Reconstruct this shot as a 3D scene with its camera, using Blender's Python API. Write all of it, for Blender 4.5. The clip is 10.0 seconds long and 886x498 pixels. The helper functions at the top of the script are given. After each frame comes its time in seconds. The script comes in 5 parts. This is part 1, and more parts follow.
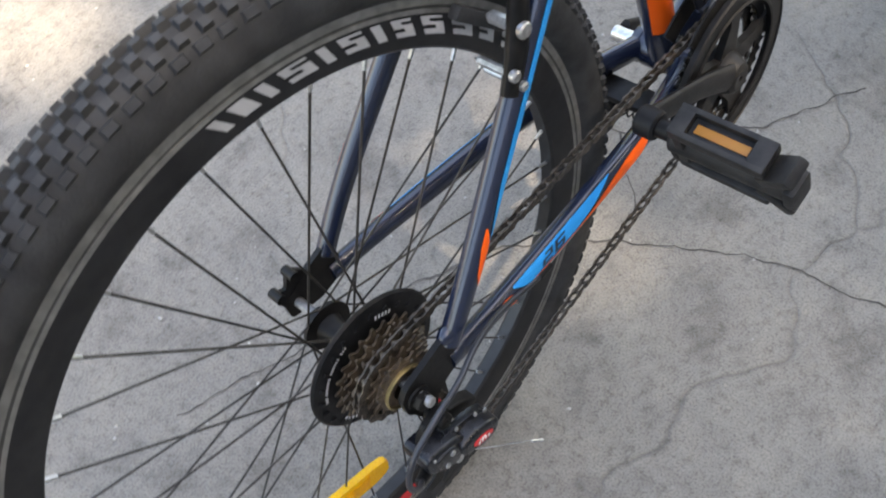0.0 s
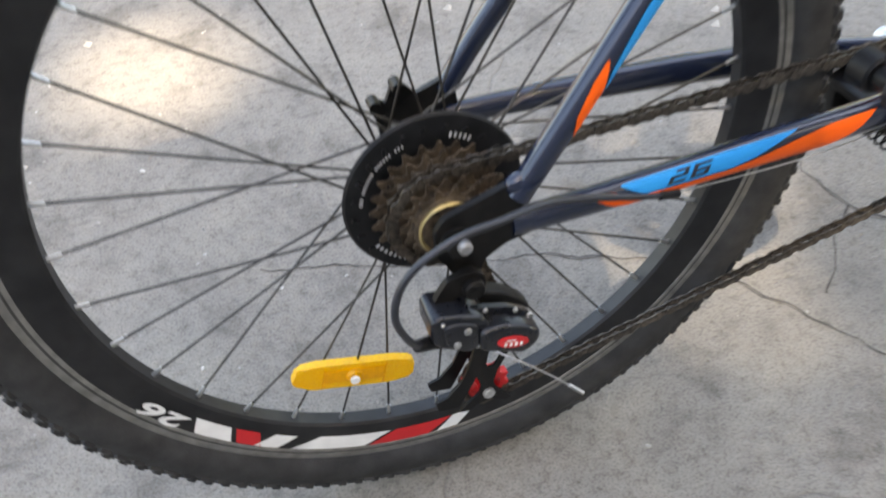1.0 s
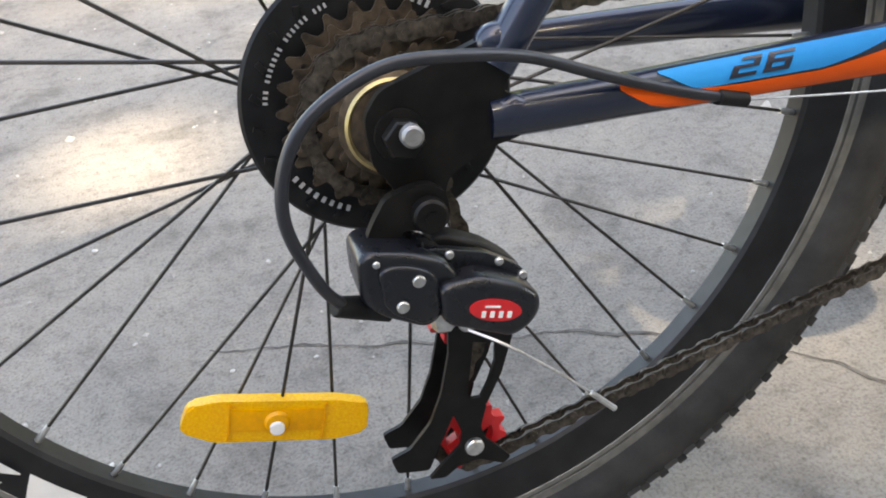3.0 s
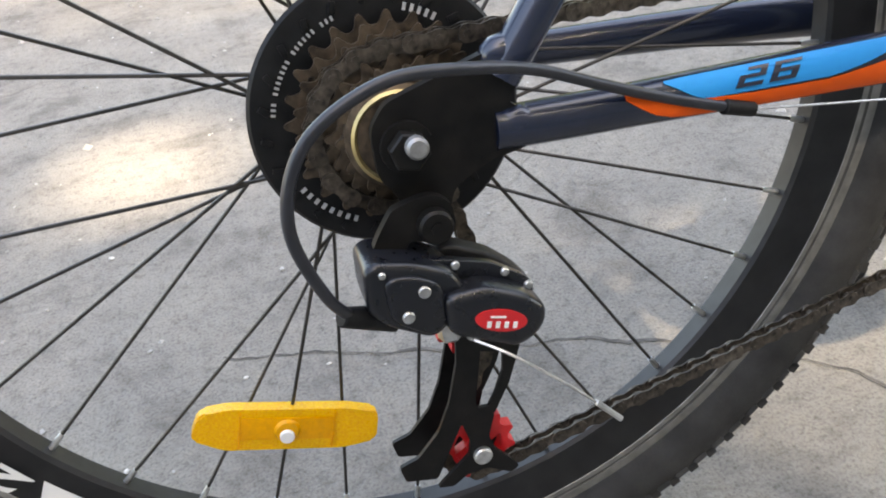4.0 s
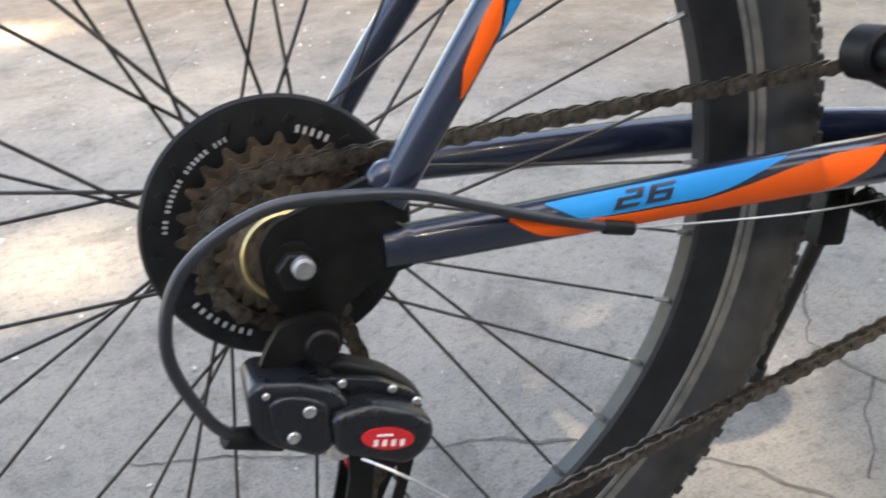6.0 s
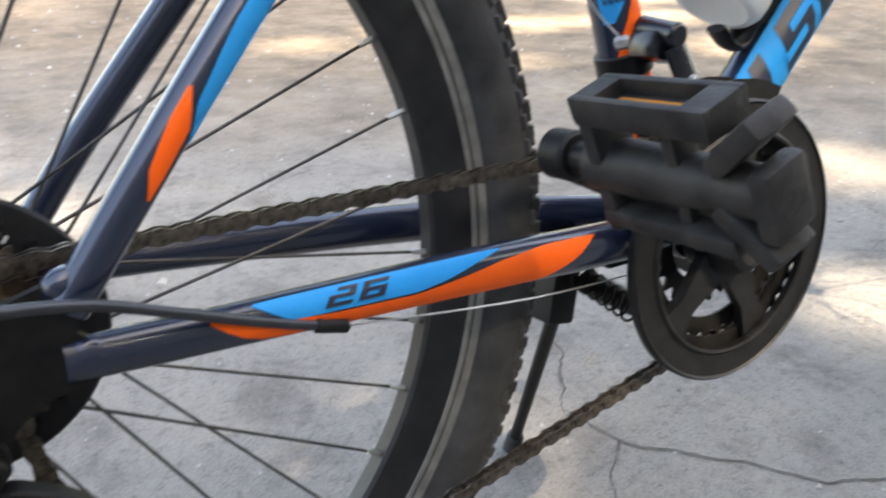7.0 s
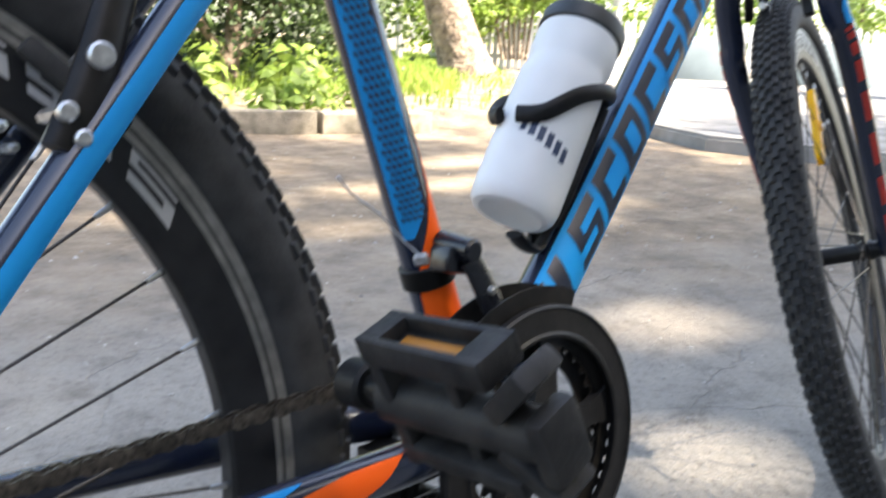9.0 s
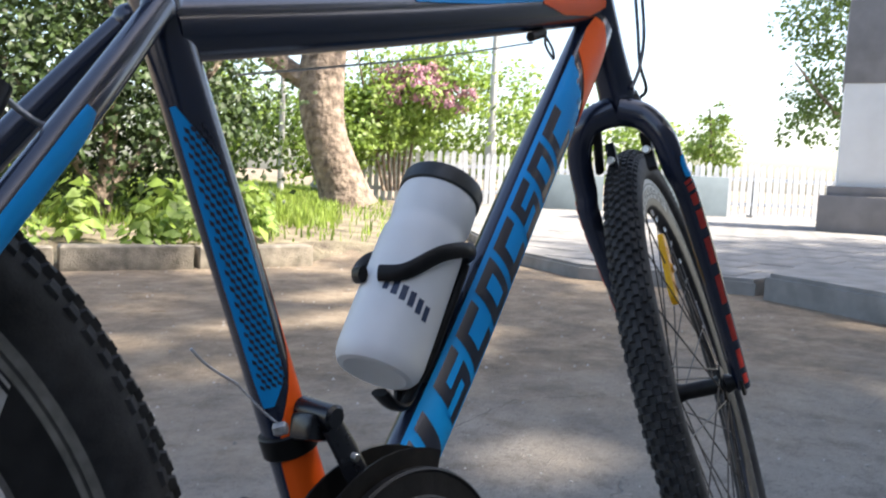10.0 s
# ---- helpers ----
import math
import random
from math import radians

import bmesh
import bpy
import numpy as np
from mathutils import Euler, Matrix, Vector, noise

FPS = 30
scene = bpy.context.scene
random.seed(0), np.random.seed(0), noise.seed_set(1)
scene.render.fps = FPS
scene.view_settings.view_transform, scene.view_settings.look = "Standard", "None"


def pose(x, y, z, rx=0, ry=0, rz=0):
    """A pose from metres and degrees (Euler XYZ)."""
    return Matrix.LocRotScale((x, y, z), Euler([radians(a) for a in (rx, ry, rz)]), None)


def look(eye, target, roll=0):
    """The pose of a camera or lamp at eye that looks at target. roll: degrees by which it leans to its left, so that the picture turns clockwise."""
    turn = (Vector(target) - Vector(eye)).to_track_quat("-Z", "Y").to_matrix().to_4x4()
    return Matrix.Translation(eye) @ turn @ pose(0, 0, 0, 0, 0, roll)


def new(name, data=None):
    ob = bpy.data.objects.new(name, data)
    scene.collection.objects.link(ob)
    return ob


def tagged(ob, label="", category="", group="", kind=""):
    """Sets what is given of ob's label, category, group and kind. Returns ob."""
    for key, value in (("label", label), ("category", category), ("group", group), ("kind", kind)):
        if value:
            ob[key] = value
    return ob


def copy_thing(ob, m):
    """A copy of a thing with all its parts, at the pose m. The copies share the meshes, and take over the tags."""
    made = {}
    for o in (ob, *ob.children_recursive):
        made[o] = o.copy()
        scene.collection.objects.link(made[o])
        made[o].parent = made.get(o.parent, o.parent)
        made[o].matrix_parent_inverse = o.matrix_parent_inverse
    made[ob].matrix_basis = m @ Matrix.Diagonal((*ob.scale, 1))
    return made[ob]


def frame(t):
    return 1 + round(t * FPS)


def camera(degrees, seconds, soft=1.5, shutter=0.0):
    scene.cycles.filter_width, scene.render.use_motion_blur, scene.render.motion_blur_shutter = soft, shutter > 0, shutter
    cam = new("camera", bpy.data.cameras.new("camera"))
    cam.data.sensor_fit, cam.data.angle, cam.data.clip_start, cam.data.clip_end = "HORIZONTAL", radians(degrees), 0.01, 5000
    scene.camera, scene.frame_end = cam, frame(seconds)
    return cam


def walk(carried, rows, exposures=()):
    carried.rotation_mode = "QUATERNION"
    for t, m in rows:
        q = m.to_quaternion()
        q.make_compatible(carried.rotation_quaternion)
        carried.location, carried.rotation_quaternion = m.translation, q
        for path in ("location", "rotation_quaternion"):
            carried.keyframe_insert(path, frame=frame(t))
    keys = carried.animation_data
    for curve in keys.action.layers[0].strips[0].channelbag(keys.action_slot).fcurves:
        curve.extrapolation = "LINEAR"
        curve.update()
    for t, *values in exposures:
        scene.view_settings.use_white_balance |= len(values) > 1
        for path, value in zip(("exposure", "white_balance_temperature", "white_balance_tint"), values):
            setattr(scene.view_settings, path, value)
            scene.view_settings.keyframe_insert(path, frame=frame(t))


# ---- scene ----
# The camera and its walk
cam = camera(57.24, 10.0, soft=1.9, shutter=0.4)
walk(cam, [
    (0.0, pose(-0.1125, -0.2071, 0.9626, 28.99, 4.18, -48.33)),
    (0.5, pose(-0.1409, -0.2562, 0.9062, 33.66, 1.89, -37.96)),
    (0.8, pose(-0.1200, -0.3161, 0.8251, 38.42, 3.47, -24.43)),
    (1.0, pose(-0.0993, -0.3451, 0.7625, 38.86, 3.13, -19.36)),
    (1.2, pose(-0.0906, -0.3392, 0.6798, 41.81, 4.56, -18.28)),
    (1.5, pose(-0.0819, -0.3075, 0.5761, 49.58, 3.21, -16.93)),
    (2.0, pose(-0.0666, -0.3105, 0.5143, 53.71, 6.96, -15.80)),
    (2.5, pose(-0.0568, -0.3232, 0.5075, 54.56, 4.44, -17.20)),
    (3.0, pose(-0.0573, -0.3222, 0.5088, 54.21, 5.11, -16.76)),
    (4.5, pose(-0.0508, -0.3244, 0.5135, 55.57, 6.01, -15.68)),
    (5.0, pose(-0.0509, -0.3236, 0.5162, 57.17, 6.08, -15.73)),
    (6.5, pose(-0.0085, -0.3334, 0.5320, 62.05, 0.69, -25.02)),
    (7.0, pose(0.0168, -0.3361, 0.5373, 64.57, -1.67, -32.31)),
    (7.5, pose(0.0322, -0.3365, 0.5419, 67.58, -0.98, -36.27)),
    (8.0, pose(0.0333, -0.3362, 0.5455, 68.84, -1.40, -36.88)),
    (8.5, pose(0.0371, -0.3373, 0.5524, 71.25, -1.70, -38.68)),
    (9.0, pose(0.0509, -0.3394, 0.5773, 75.56, -2.63, -42.84)),
    (9.3, pose(0.0551, -0.3377, 0.6031, 77.61, -3.52, -46.93)),
    (9.5, pose(0.0585, -0.3419, 0.5996, 80.40, -2.98, -48.58)),
    (10.0, pose(0.0620, -0.3495, 0.6023, 84.89, -2.65, -51.05)),
], exposures=[
    (0.0, 2.95, 8250, 12), (1.0, 3.13, 8500, 12), (2.5, 3.17, 8600, 12), (5.0, 3.19, 8500, 12), (6.5, 3.18, 8250, 12), (7.5, 3.10, 8050, 12), (8.5, 2.90, 7700, 12), (9.0, 2.70, 7400, 11), (9.5, 2.22, 7100, 12), (10.0, 1.74, 6850, 12)])

# Light: hazy daylight sky and one sun, filtered by an added, unseen tree crown overhead
SUN_EL, SUN_AZ = radians(52), radians(-62)   # azimuth from +x towards +y
sun_dir = Vector((math.cos(SUN_EL) * math.cos(SUN_AZ), math.cos(SUN_EL) * math.sin(SUN_AZ), math.sin(SUN_EL)))
world = bpy.data.worlds.new("sky")
world.use_nodes = True
scene.world = world
_n = world.node_tree.nodes
sky = _n.new("ShaderNodeTexSky")
sky.sky_type, sky.sun_disc = "NISHITA", False
sky.sun_elevation, sky.sun_rotation = SUN_EL, radians(90) - SUN_AZ
sky.dust_density, sky.ozone_density, sky.air_density = 2.4, 1.0, 1.0
_n["Background"].inputs["Strength"].default_value = 0.15
world.node_tree.links.new(sky.outputs[0], _n["Background"].inputs["Color"])
sun = new("sun", bpy.data.lights.new("sun", "SUN"))
sun.data.energy, sun.data.angle, sun.data.color = 4.3, radians(1.5), (1.0, 0.95, 0.87)
sun.matrix_world = look(sun_dir * 30, (0, 0, 0))


# ---- materials ----
def material(name, color, rough=0.5, metal=0.0, vary=0.15, scale=30.0, bump=0.0, bump_scale=200.0, second=None, coat=0.0,
             per_object=0.0, island=0.0, transmission=0.0, translucent=0.0, rough_vary=0.1, spec=0.5, bump_dist=0.001):
    m = bpy.data.materials.new(name)
    m.use_nodes = True
    nt = m.node_tree
    N, L = nt.nodes, nt.links
    b = N["Principled BSDF"]
    tc = N.new("ShaderNodeTexCoord")
    no = N.new("ShaderNodeTexNoise")
    no.inputs["Scale"].default_value, no.inputs["Detail"].default_value = scale, 6
    L.new(tc.outputs["Object"], no.inputs["Vector"])
    fine = N.new("ShaderNodeTexNoise")
    fine.inputs["Scale"].default_value, fine.inputs["Detail"].default_value = bump_scale, 4
    L.new(tc.outputs["Object"], fine.inputs["Vector"])
    ramp = N.new("ShaderNodeValToRGB")
    c0 = tuple(c * (1 - vary) for c in color)
    c1 = second or tuple(min(1, c * (1 + vary)) for c in color)
    ramp.color_ramp.elements[0].position, ramp.color_ramp.elements[1].position = 0.3, 0.7
    ramp.color_ramp.elements[0].color, ramp.color_ramp.elements[1].color = (*c0, 1), (*c1, 1)
    L.new(no.outputs[0], ramp.inputs[0])
    out = ramp.outputs[0]
    if per_object or island:
        hsv = N.new("ShaderNodeHueSaturation")
        src = N.new("ShaderNodeObjectInfo").outputs["Random"] if per_object else N.new("ShaderNodeNewGeometry").outputs["Random Per Island"]
        mr = N.new("ShaderNodeMapRange")
        k = per_object or island
        mr.inputs[3].default_value, mr.inputs[4].default_value = 1 - k, 1 + k
        L.new(src, mr.inputs[0])
        L.new(mr.outputs[0], hsv.inputs["Value"])
        L.new(out, hsv.inputs["Color"])
        out = hsv.outputs[0]
    L.new(out, b.inputs["Base Color"])
    mr2 = N.new("ShaderNodeMapRange")
    mr2.inputs[3].default_value, mr2.inputs[4].default_value = max(0.03, rough - rough_vary), min(1, rough + rough_vary)
    L.new(fine.outputs[0], mr2.inputs[0])
    L.new(mr2.outputs[0], b.inputs["Roughness"])
    b.inputs["Metallic"].default_value = metal
    b.inputs["Specular IOR Level"].default_value = spec
    b.inputs["Coat Weight"].default_value = coat
    b.inputs["Coat Roughness"].default_value = 0.12
    b.inputs["Transmission Weight"].default_value = transmission
    if bump:
        bp = N.new("ShaderNodeBump")
        bp.inputs["Strength"].default_value, bp.inputs["Distance"].default_value = min(1.0, bump), bump_dist
        L.new(fine.outputs[0], bp.inputs["Height"])
        L.new(bp.outputs[0], b.inputs["Normal"])
    if translucent:
        tr = N.new("ShaderNodeBsdfTranslucent")
        mx = N.new("ShaderNodeMixShader")
        mx.inputs[0].default_value = translucent
        L.new(out, tr.inputs["Color"])
        L.new(b.outputs[0], mx.inputs[1])
        L.new(tr.outputs[0], mx.inputs[2])
        L.new(mx.outputs[0], N["Material Output"].inputs[0])
    return m


M_PAINT = material("navy_paint", (0.009, 0.015, 0.034), 0.26, 0.1, 0.08, 20, coat=0.5, rough_vary=0.02)
M_BLUE = material("blue_decal", (0.0, 0.27, 0.62), 0.45, 0, 0.04, 12, coat=0.03, spec=0.12, rough_vary=0.03)
M_ORANGE = material("orange_decal", (0.90, 0.115, 0.012), 0.45, 0, 0.04, 12, coat=0.03, spec=0.15, rough_vary=0.03)
M_RED = material("red_decal", (0.55, 0.015, 0.02), 0.35, 0, 0.08, 40)
M_WHITE = material("white_decal", (0.72, 0.72, 0.70), 0.45, 0, 0.08, 60)
M_GREYDECAL = material("grey_decal", (0.42, 0.42, 0.42), 0.45, 0, 0.1, 60)
M_DARKDECAL = material("dark_decal", (0.012, 0.016, 0.03), 0.35, 0, 0.1, 40, coat=0.3)
M_TYRE = material("tyre_rubber", (0.019, 0.0195, 0.0205), 0.75, 0, 0.35, 45, 0.3, 500, second=(0.040, 0.040, 0.040), spec=0.4)
M_RIM = material("black_rim", (0.008, 0.008, 0.009), 0.42, 0.0, 0.3, 60, second=(0.017, 0.017, 0.018), spec=0.4)
M_RIM2 = material("rim_print_gap", (0.008, 0.008, 0.009), 0.45, 0, 0.2, 60, spec=0.4)
M_TRACK = material("brake_track", (0.24, 0.235, 0.22), 0.45, 0.6, 0.25, 90)
M_TRACKDARK = material("brake_track_groove", (0.08, 0.08, 0.075), 0.5, 0.6, 0.2, 90)
M_SPOKE = material("dark_spoke", (0.06, 0.055, 0.05), 0.4, 0.8, 0.3, 120)
M_NIPPLE = material("nipple_metal", (0.55, 0.55, 0.53), 0.35, 0.9, 0.2, 200)
M_STEEL = material("zinc_steel", (0.55, 0.55, 0.54), 0.33, 0.9, 0.25, 250)
M_AXLE = material("dull_axle_steel", (0.30, 0.30, 0.30), 0.5, 0.7, 0.25, 250)
M_PLASTIC = material("black_plastic", (0.004, 0.004, 0.0045), 0.5, 0, 0.3, 80, 0.15, 400, second=(0.010, 0.010, 0.0105), spec=0.24)
M_PEDAL = material("scuffed_pedal_plastic", (0.008, 0.008, 0.009), 0.55, 0, 0.3, 55, 0.35, 300, second=(0.030, 0.028, 0.026), spec=0.3)
M_BLACKMETAL = material("black_steel", (0.004, 0.004, 0.0042), 0.42, 0.0, 0.3, 80, 0.1, 400, second=(0.011, 0.010, 0.009), spec=0.2)
M_COG = material("rusty_cog", (0.050, 0.036, 0.026), 0.42, 0.45, 0.35, 160, 0.3, 600, second=(0.135, 0.10, 0.068))
M_CHAIN = material("oily_chain", (0.048, 0.040, 0.034), 0.38, 0.7, 0.35, 250, 0.2, 700, second=(0.15, 0.125, 0.10), per_object=0.35)
M_BRASS = material("brass_ring", (0.42, 0.33, 0.16), 0.4, 0.85, 0.2, 200)
M_CABLE = material("cable_housing", (0.014, 0.016, 0.022), 0.42, 0, 0.2, 100, coat=0.2)
M_WIRE = material("bare_wire", (0.5, 0.5, 0.5), 0.35, 0.9, 0.2, 400)
M_JOCKEY = material("red_plastic", (0.55, 0.012, 0.016), 0.4, 0, 0.12, 120)
M_AMBER = material("amber_reflector", (1.0, 0.50, 0.0), 0.3, 0, 0.10, 700, 0.8, 900, second=(1.0, 0.66, 0.01), translucent=0.3, coat=0.3)
M_AMBERRIB = material("amber_reflector_edge", (0.95, 0.46, 0.0), 0.35, 0, 0.1, 300, translucent=0.3, coat=0.2)
M_PEDALREF = material("dark_amber_pedal_reflector", (0.50, 0.20, 0.012), 0.45, 0, 0.3, 120, 0.2, 400, second=(0.36, 0.13, 0.015))
M_BOTTLE = material("milky_bottle_plastic", (0.74, 0.75, 0.75), 0.42, 0, 0.04, 20, 0.05, 300, translucent=0.25)
M_INK = material("navy_ink", (0.02, 0.035, 0.075), 0.5, 0, 0.1, 80)
M_CAP = material("dark_cap", (0.012, 0.016, 0.018), 0.5, 0, 0.2, 80, 0.1, 300)


# ---- mesh tools ----
def finish(bm, name, mats, sharp=32, smooth=True):
    bmesh.ops.recalc_face_normals(bm, faces=bm.faces)
    lim = radians(sharp)
    for f in bm.faces:
        f.smooth = smooth
    for e in bm.edges:
        if len(e.link_faces) == 2 and e.calc_face_angle(0) > lim:
            e.smooth = False
    me = bpy.data.meshes.new(name)
    bm.to_mesh(me)
    bm.free()
    for m in (mats if isinstance(mats, (list, tuple)) else [mats]):
        me.materials.append(m)
    return me


def part(name, bm, mats, parent=None, label="", sharp=32):
    me = bm if isinstance(bm, bpy.types.Mesh) else finish(bm, name, mats, sharp)
    ob = new(name, me)
    if parent is not None:
        ob.parent = parent
    if label:
        tagged(ob, label)
    return ob


def empty(name, m, label, category, group="", kind=""):
    ob = new(name)
    ob.empty_display_size = 0.1
    ob.matrix_world = m
    return tagged(ob, label, category, group, kind)


def ring_faces(bm, rings, closed=True, cap=False, mat=0, mats=None):
    n = len(rings[0])
    for i in range(len(rings) - 1):
        for j in range(n if closed else n - 1):
            k = (j + 1) % n
            f = bm.faces.new((rings[i][j], rings[i][k], rings[i + 1][k], rings[i + 1][j]))
            f.material_index = mats[i] if mats else mat
    if cap:
        for r, rev in ((rings[0], True), (rings[-1], False)):
            f = bm.faces.new(r[::-1] if rev else r)
            f.material_index = mat


def lathe(profile, segs=64, center=(0, 0, 0), mats=None, bm=None, loop=False, a0=0.0, a1=None):
    """Turns (radius, y) points about the y axis through center."""
    bm = bm or bmesh.new()
    full = a1 is None
    c = Vector(center)
    prof = list(profile) + ([profile[0]] if loop else [])
    rings = []
    steps = segs if full else segs + 1
    for r, y in profile:
        ring = []
        for k in range(steps):
            a = a0 + (2 * math.pi if full else a1 - a0) * k / segs
            ring.append(bm.verts.new(c + Vector((r * math.cos(a), y, r * math.sin(a)))))
        rings.append(ring)
    if loop:
        rings.append(rings[0])
    ring_faces(bm, rings, closed=full, mats=mats)
    return bm


def cyl(bm, p0, p1, r0, r1=None, segs=16, mat=0, bevel=0.0):
    """A rod from p0 to p1 with closed, slightly chamfered ends."""
    p0, p1 = Vector(p0), Vector(p1)
    r1 = r0 if r1 is None else r1
    d = p1 - p0
    ln = d.length
    d.normalize()
    u = d.orthogonal().normalized()
    v = d.cross(u)
    b = bevel
    stations = [(0, r0 - b), (b, r0), (ln - b, r1), (ln, r1 - b)] if b else [(0, r0), (ln, r1)]
    rings = []
    for s, r in stations:
        rings.append([bm.verts.new(p0 + d * s + (u * math.cos(2 * math.pi * k / segs) + v * math.sin(2 * math.pi * k / segs)) * r) for k in range(segs)])
    ring_faces(bm, rings, cap=True, mat=mat)
    return bm


def hexnut(bm, c, axis, r, h, mat=0):
    c, a = Vector(c), Vector(axis).normalized()
    return cyl(bm, c, c + a * h, r, r, 6, mat, bevel=h * 0.12)


class Tube:
    """A tube along points. Angle 0 faces -y, 90 faces up (or back on a standing tube)."""

    def __init__(self, pts, radii, samples=40):
        P = [Vector(p) for p in pts]
        R = [(r, r) if not isinstance(r, (tuple, list)) else r for r in radii]
        self.P, self.R = [], []
        n = len(P)
        for k in range(samples + 1):
            t = k / samples * (n - 1)
            i = min(int(t), n - 2)
            f = t - i
            a, b, c, d = P[max(i - 1, 0)], P[i], P[i + 1], P[min(i + 2, n - 1)]
            q = 0.5 * ((2 * b) + (c - a) * f + (2 * a - 5 * b + 4 * c - d) * f * f + (3 * b - a - 3 * c + d) * f ** 3)
            self.P.append(q)
            self.R.append((R[i][0] + (R[i + 1][0] - R[i][0]) * f, R[i][1] + (R[i + 1][1] - R[i][1]) * f))
        self.len = sum((self.P[i + 1] - self.P[i]).length for i in range(samples))

    def at(self, s):
        t = max(0.0, min(1.0, s)) * (len(self.P) - 1)
        i = min(int(t), len(self.P) - 2)
        f = t - i
        c = self.P[i].lerp(self.P[i + 1], f)
        T = (self.P[min(i + 2, len(self.P) - 1)] - self.P[max(i - 1, 0)]).normalized()
        n1 = Vector((0, -1, 0))
        n1 = n1 - T * n1.dot(T)
        n1 = n1.normalized() if n1.length > 0.05 else T.orthogonal().normalized()
        n2 = n1.cross(T)
        r = tuple(self.R[i][k] + (self.R[i + 1][k] - self.R[i][k]) * f for k in (0, 1))
        return c, n1, n2, r

    def surface(self, s, deg, off=0.0):
        c, n1, n2, r = self.at(s)
        a = radians(deg)
        return c + n1 * (math.cos(a) * (r[0] + off)) + n2 * (math.sin(a) * (r[1] + off))

    def mesh(self, bm=None, segs=20, cap=True, mat=0):
        bm = bm or bmesh.new()
        n = len(self.P) - 1
        rings = [[bm.verts.new(self.surface(i / n, 360 * k / segs)) for k in range(segs)] for i in range(n + 1)]
        ring_faces(bm, rings, cap=cap, mat=mat)
        return bm

    def strip(self, rows, off=0.0005, bm=None, along=28, across=8, mat=0, mirror=False):
        """A thin patch on the tube: rows of (s, angle low, angle high)."""
        bm = bm or bmesh.new()
        grid = []
        for k in range(along + 1):
            s = rows[0][0] + (rows[-1][0] - rows[0][0]) * k / along
            i = 0
            while i < len(rows) - 2 and s > rows[i + 1][0]:
                i += 1
            f = (s - rows[i][0]) / (rows[i + 1][0] - rows[i][0])
            lo = rows[i][1] + (rows[i + 1][1] - rows[i][1]) * f
            hi = rows[i][2] + (rows[i + 1][2] - rows[i][2]) * f
            grid.append([bm.verts.new(self.surface(s, (180 - a if mirror else a), off)) for a in (lo + (hi - lo) * j / across for j in range(across + 1))])
        ring_faces(bm, grid, closed=False, mat=mat)
        return bm

    def quad(self, bm, s0, s1, a0, a1, slant=0.0, off=0.0009, mat=0, n=4):
        g = []
        for k in range(3):
            f = k / 2
            g.append([bm.verts.new(self.surface(s0 + (s1 - s0) * f + slant * (j / n - 0.5), a0 + (a1 - a0) * j / n, off)) for j in range(n + 1)])
        ring_faces(bm, g, closed=False, mat=mat)


def wire(pts, r, samples=40, segs=8):
    return Tube(pts, [r] * len(pts), samples).mesh(segs=segs)


def plate(poly, y0, y1, bm=None, mat=0, holes=()):
    """A flat plate in the x-z plane between two y's."""
    bm = bm or bmesh.new()
    a = [bm.verts.new((x, y0, z)) for x, z in poly]
    b = [bm.verts.new((x, y1, z)) for x, z in poly]
    ring_faces(bm, [a, b], cap=True, mat=mat)
    return bm


def outline_ring(bm, outer, inner, y0, y1, mat=0):
    """A plate with a hole; both outlines have the same number of points."""
    n = len(outer)
    V = [[bm.verts.new((x, y, z)) for x, z in o] for o, y in ((outer, y0), (outer, y1), (inner, y1), (inner, y0))]
    for q in range(4):
        A, B = V[q], V[(q + 1) % 4]
        for j in range(n):
            k = (j + 1) % n
            f = bm.faces.new((A[j], A[k], B[k], B[j]))
            f.material_index = mat


def gear(bm, teeth, r_root, r_tip, r_in, y0, y1, center=(0, 0), phase=0.0, mat=0):
    out, inn = [], []
    for k in range(teeth):
        h = r_tip - r_root
        for fr, q in ((0.0, 0.0), (0.15, 0.05), (0.27, 0.35), (0.38, 0.85), (0.45, 1.0), (0.55, 1.0), (0.62, 0.85), (0.73, 0.35), (0.85, 0.05)):
            a = 2 * math.pi * (k + fr) / teeth + phase
            r = r_root + h * q
            out.append((center[0] + r * math.cos(a), center[1] + r * math.sin(a)))
            inn.append((center[0] + r_in * math.cos(a), center[1] + r_in * math.sin(a)))
    outline_ring(bm, out, inn, y0, y1, mat)


def rounded(poly, r, n=4):
    """Rounds the corners of a 2-D outline."""
    out = []
    m = len(poly)
    for i in range(m):
        p, a, b = Vector(poly[i]), Vector(poly[i - 1]), Vector(poly[(i + 1) % m])
        da, db = (a - p), (b - p)
        k = min(r, da.length * 0.45, db.length * 0.45)
        s, e = p + da.normalized() * k, p + db.normalized() * k
        for j in range(n + 1):
            t = j / n
            out.append(tuple((1 - t) ** 2 * s + 2 * t * (1 - t) * p + t * t * e))
    return out


def text_mesh(body, size):
    cu = bpy.data.curves.new("lettering", "FONT")
    cu.body, cu.size, cu.align_x, cu.align_y = body, size, "CENTER", "CENTER"
    cu.offset, cu.shear = size * 0.028, 0.2
    ob = new("lettering", cu)
    bpy.context.view_layer.update()
    me = bpy.data.meshes.new_from_object(ob.evaluated_get(bpy.context.evaluated_depsgraph_get()))
    bpy.data.objects.remove(ob)
    return me


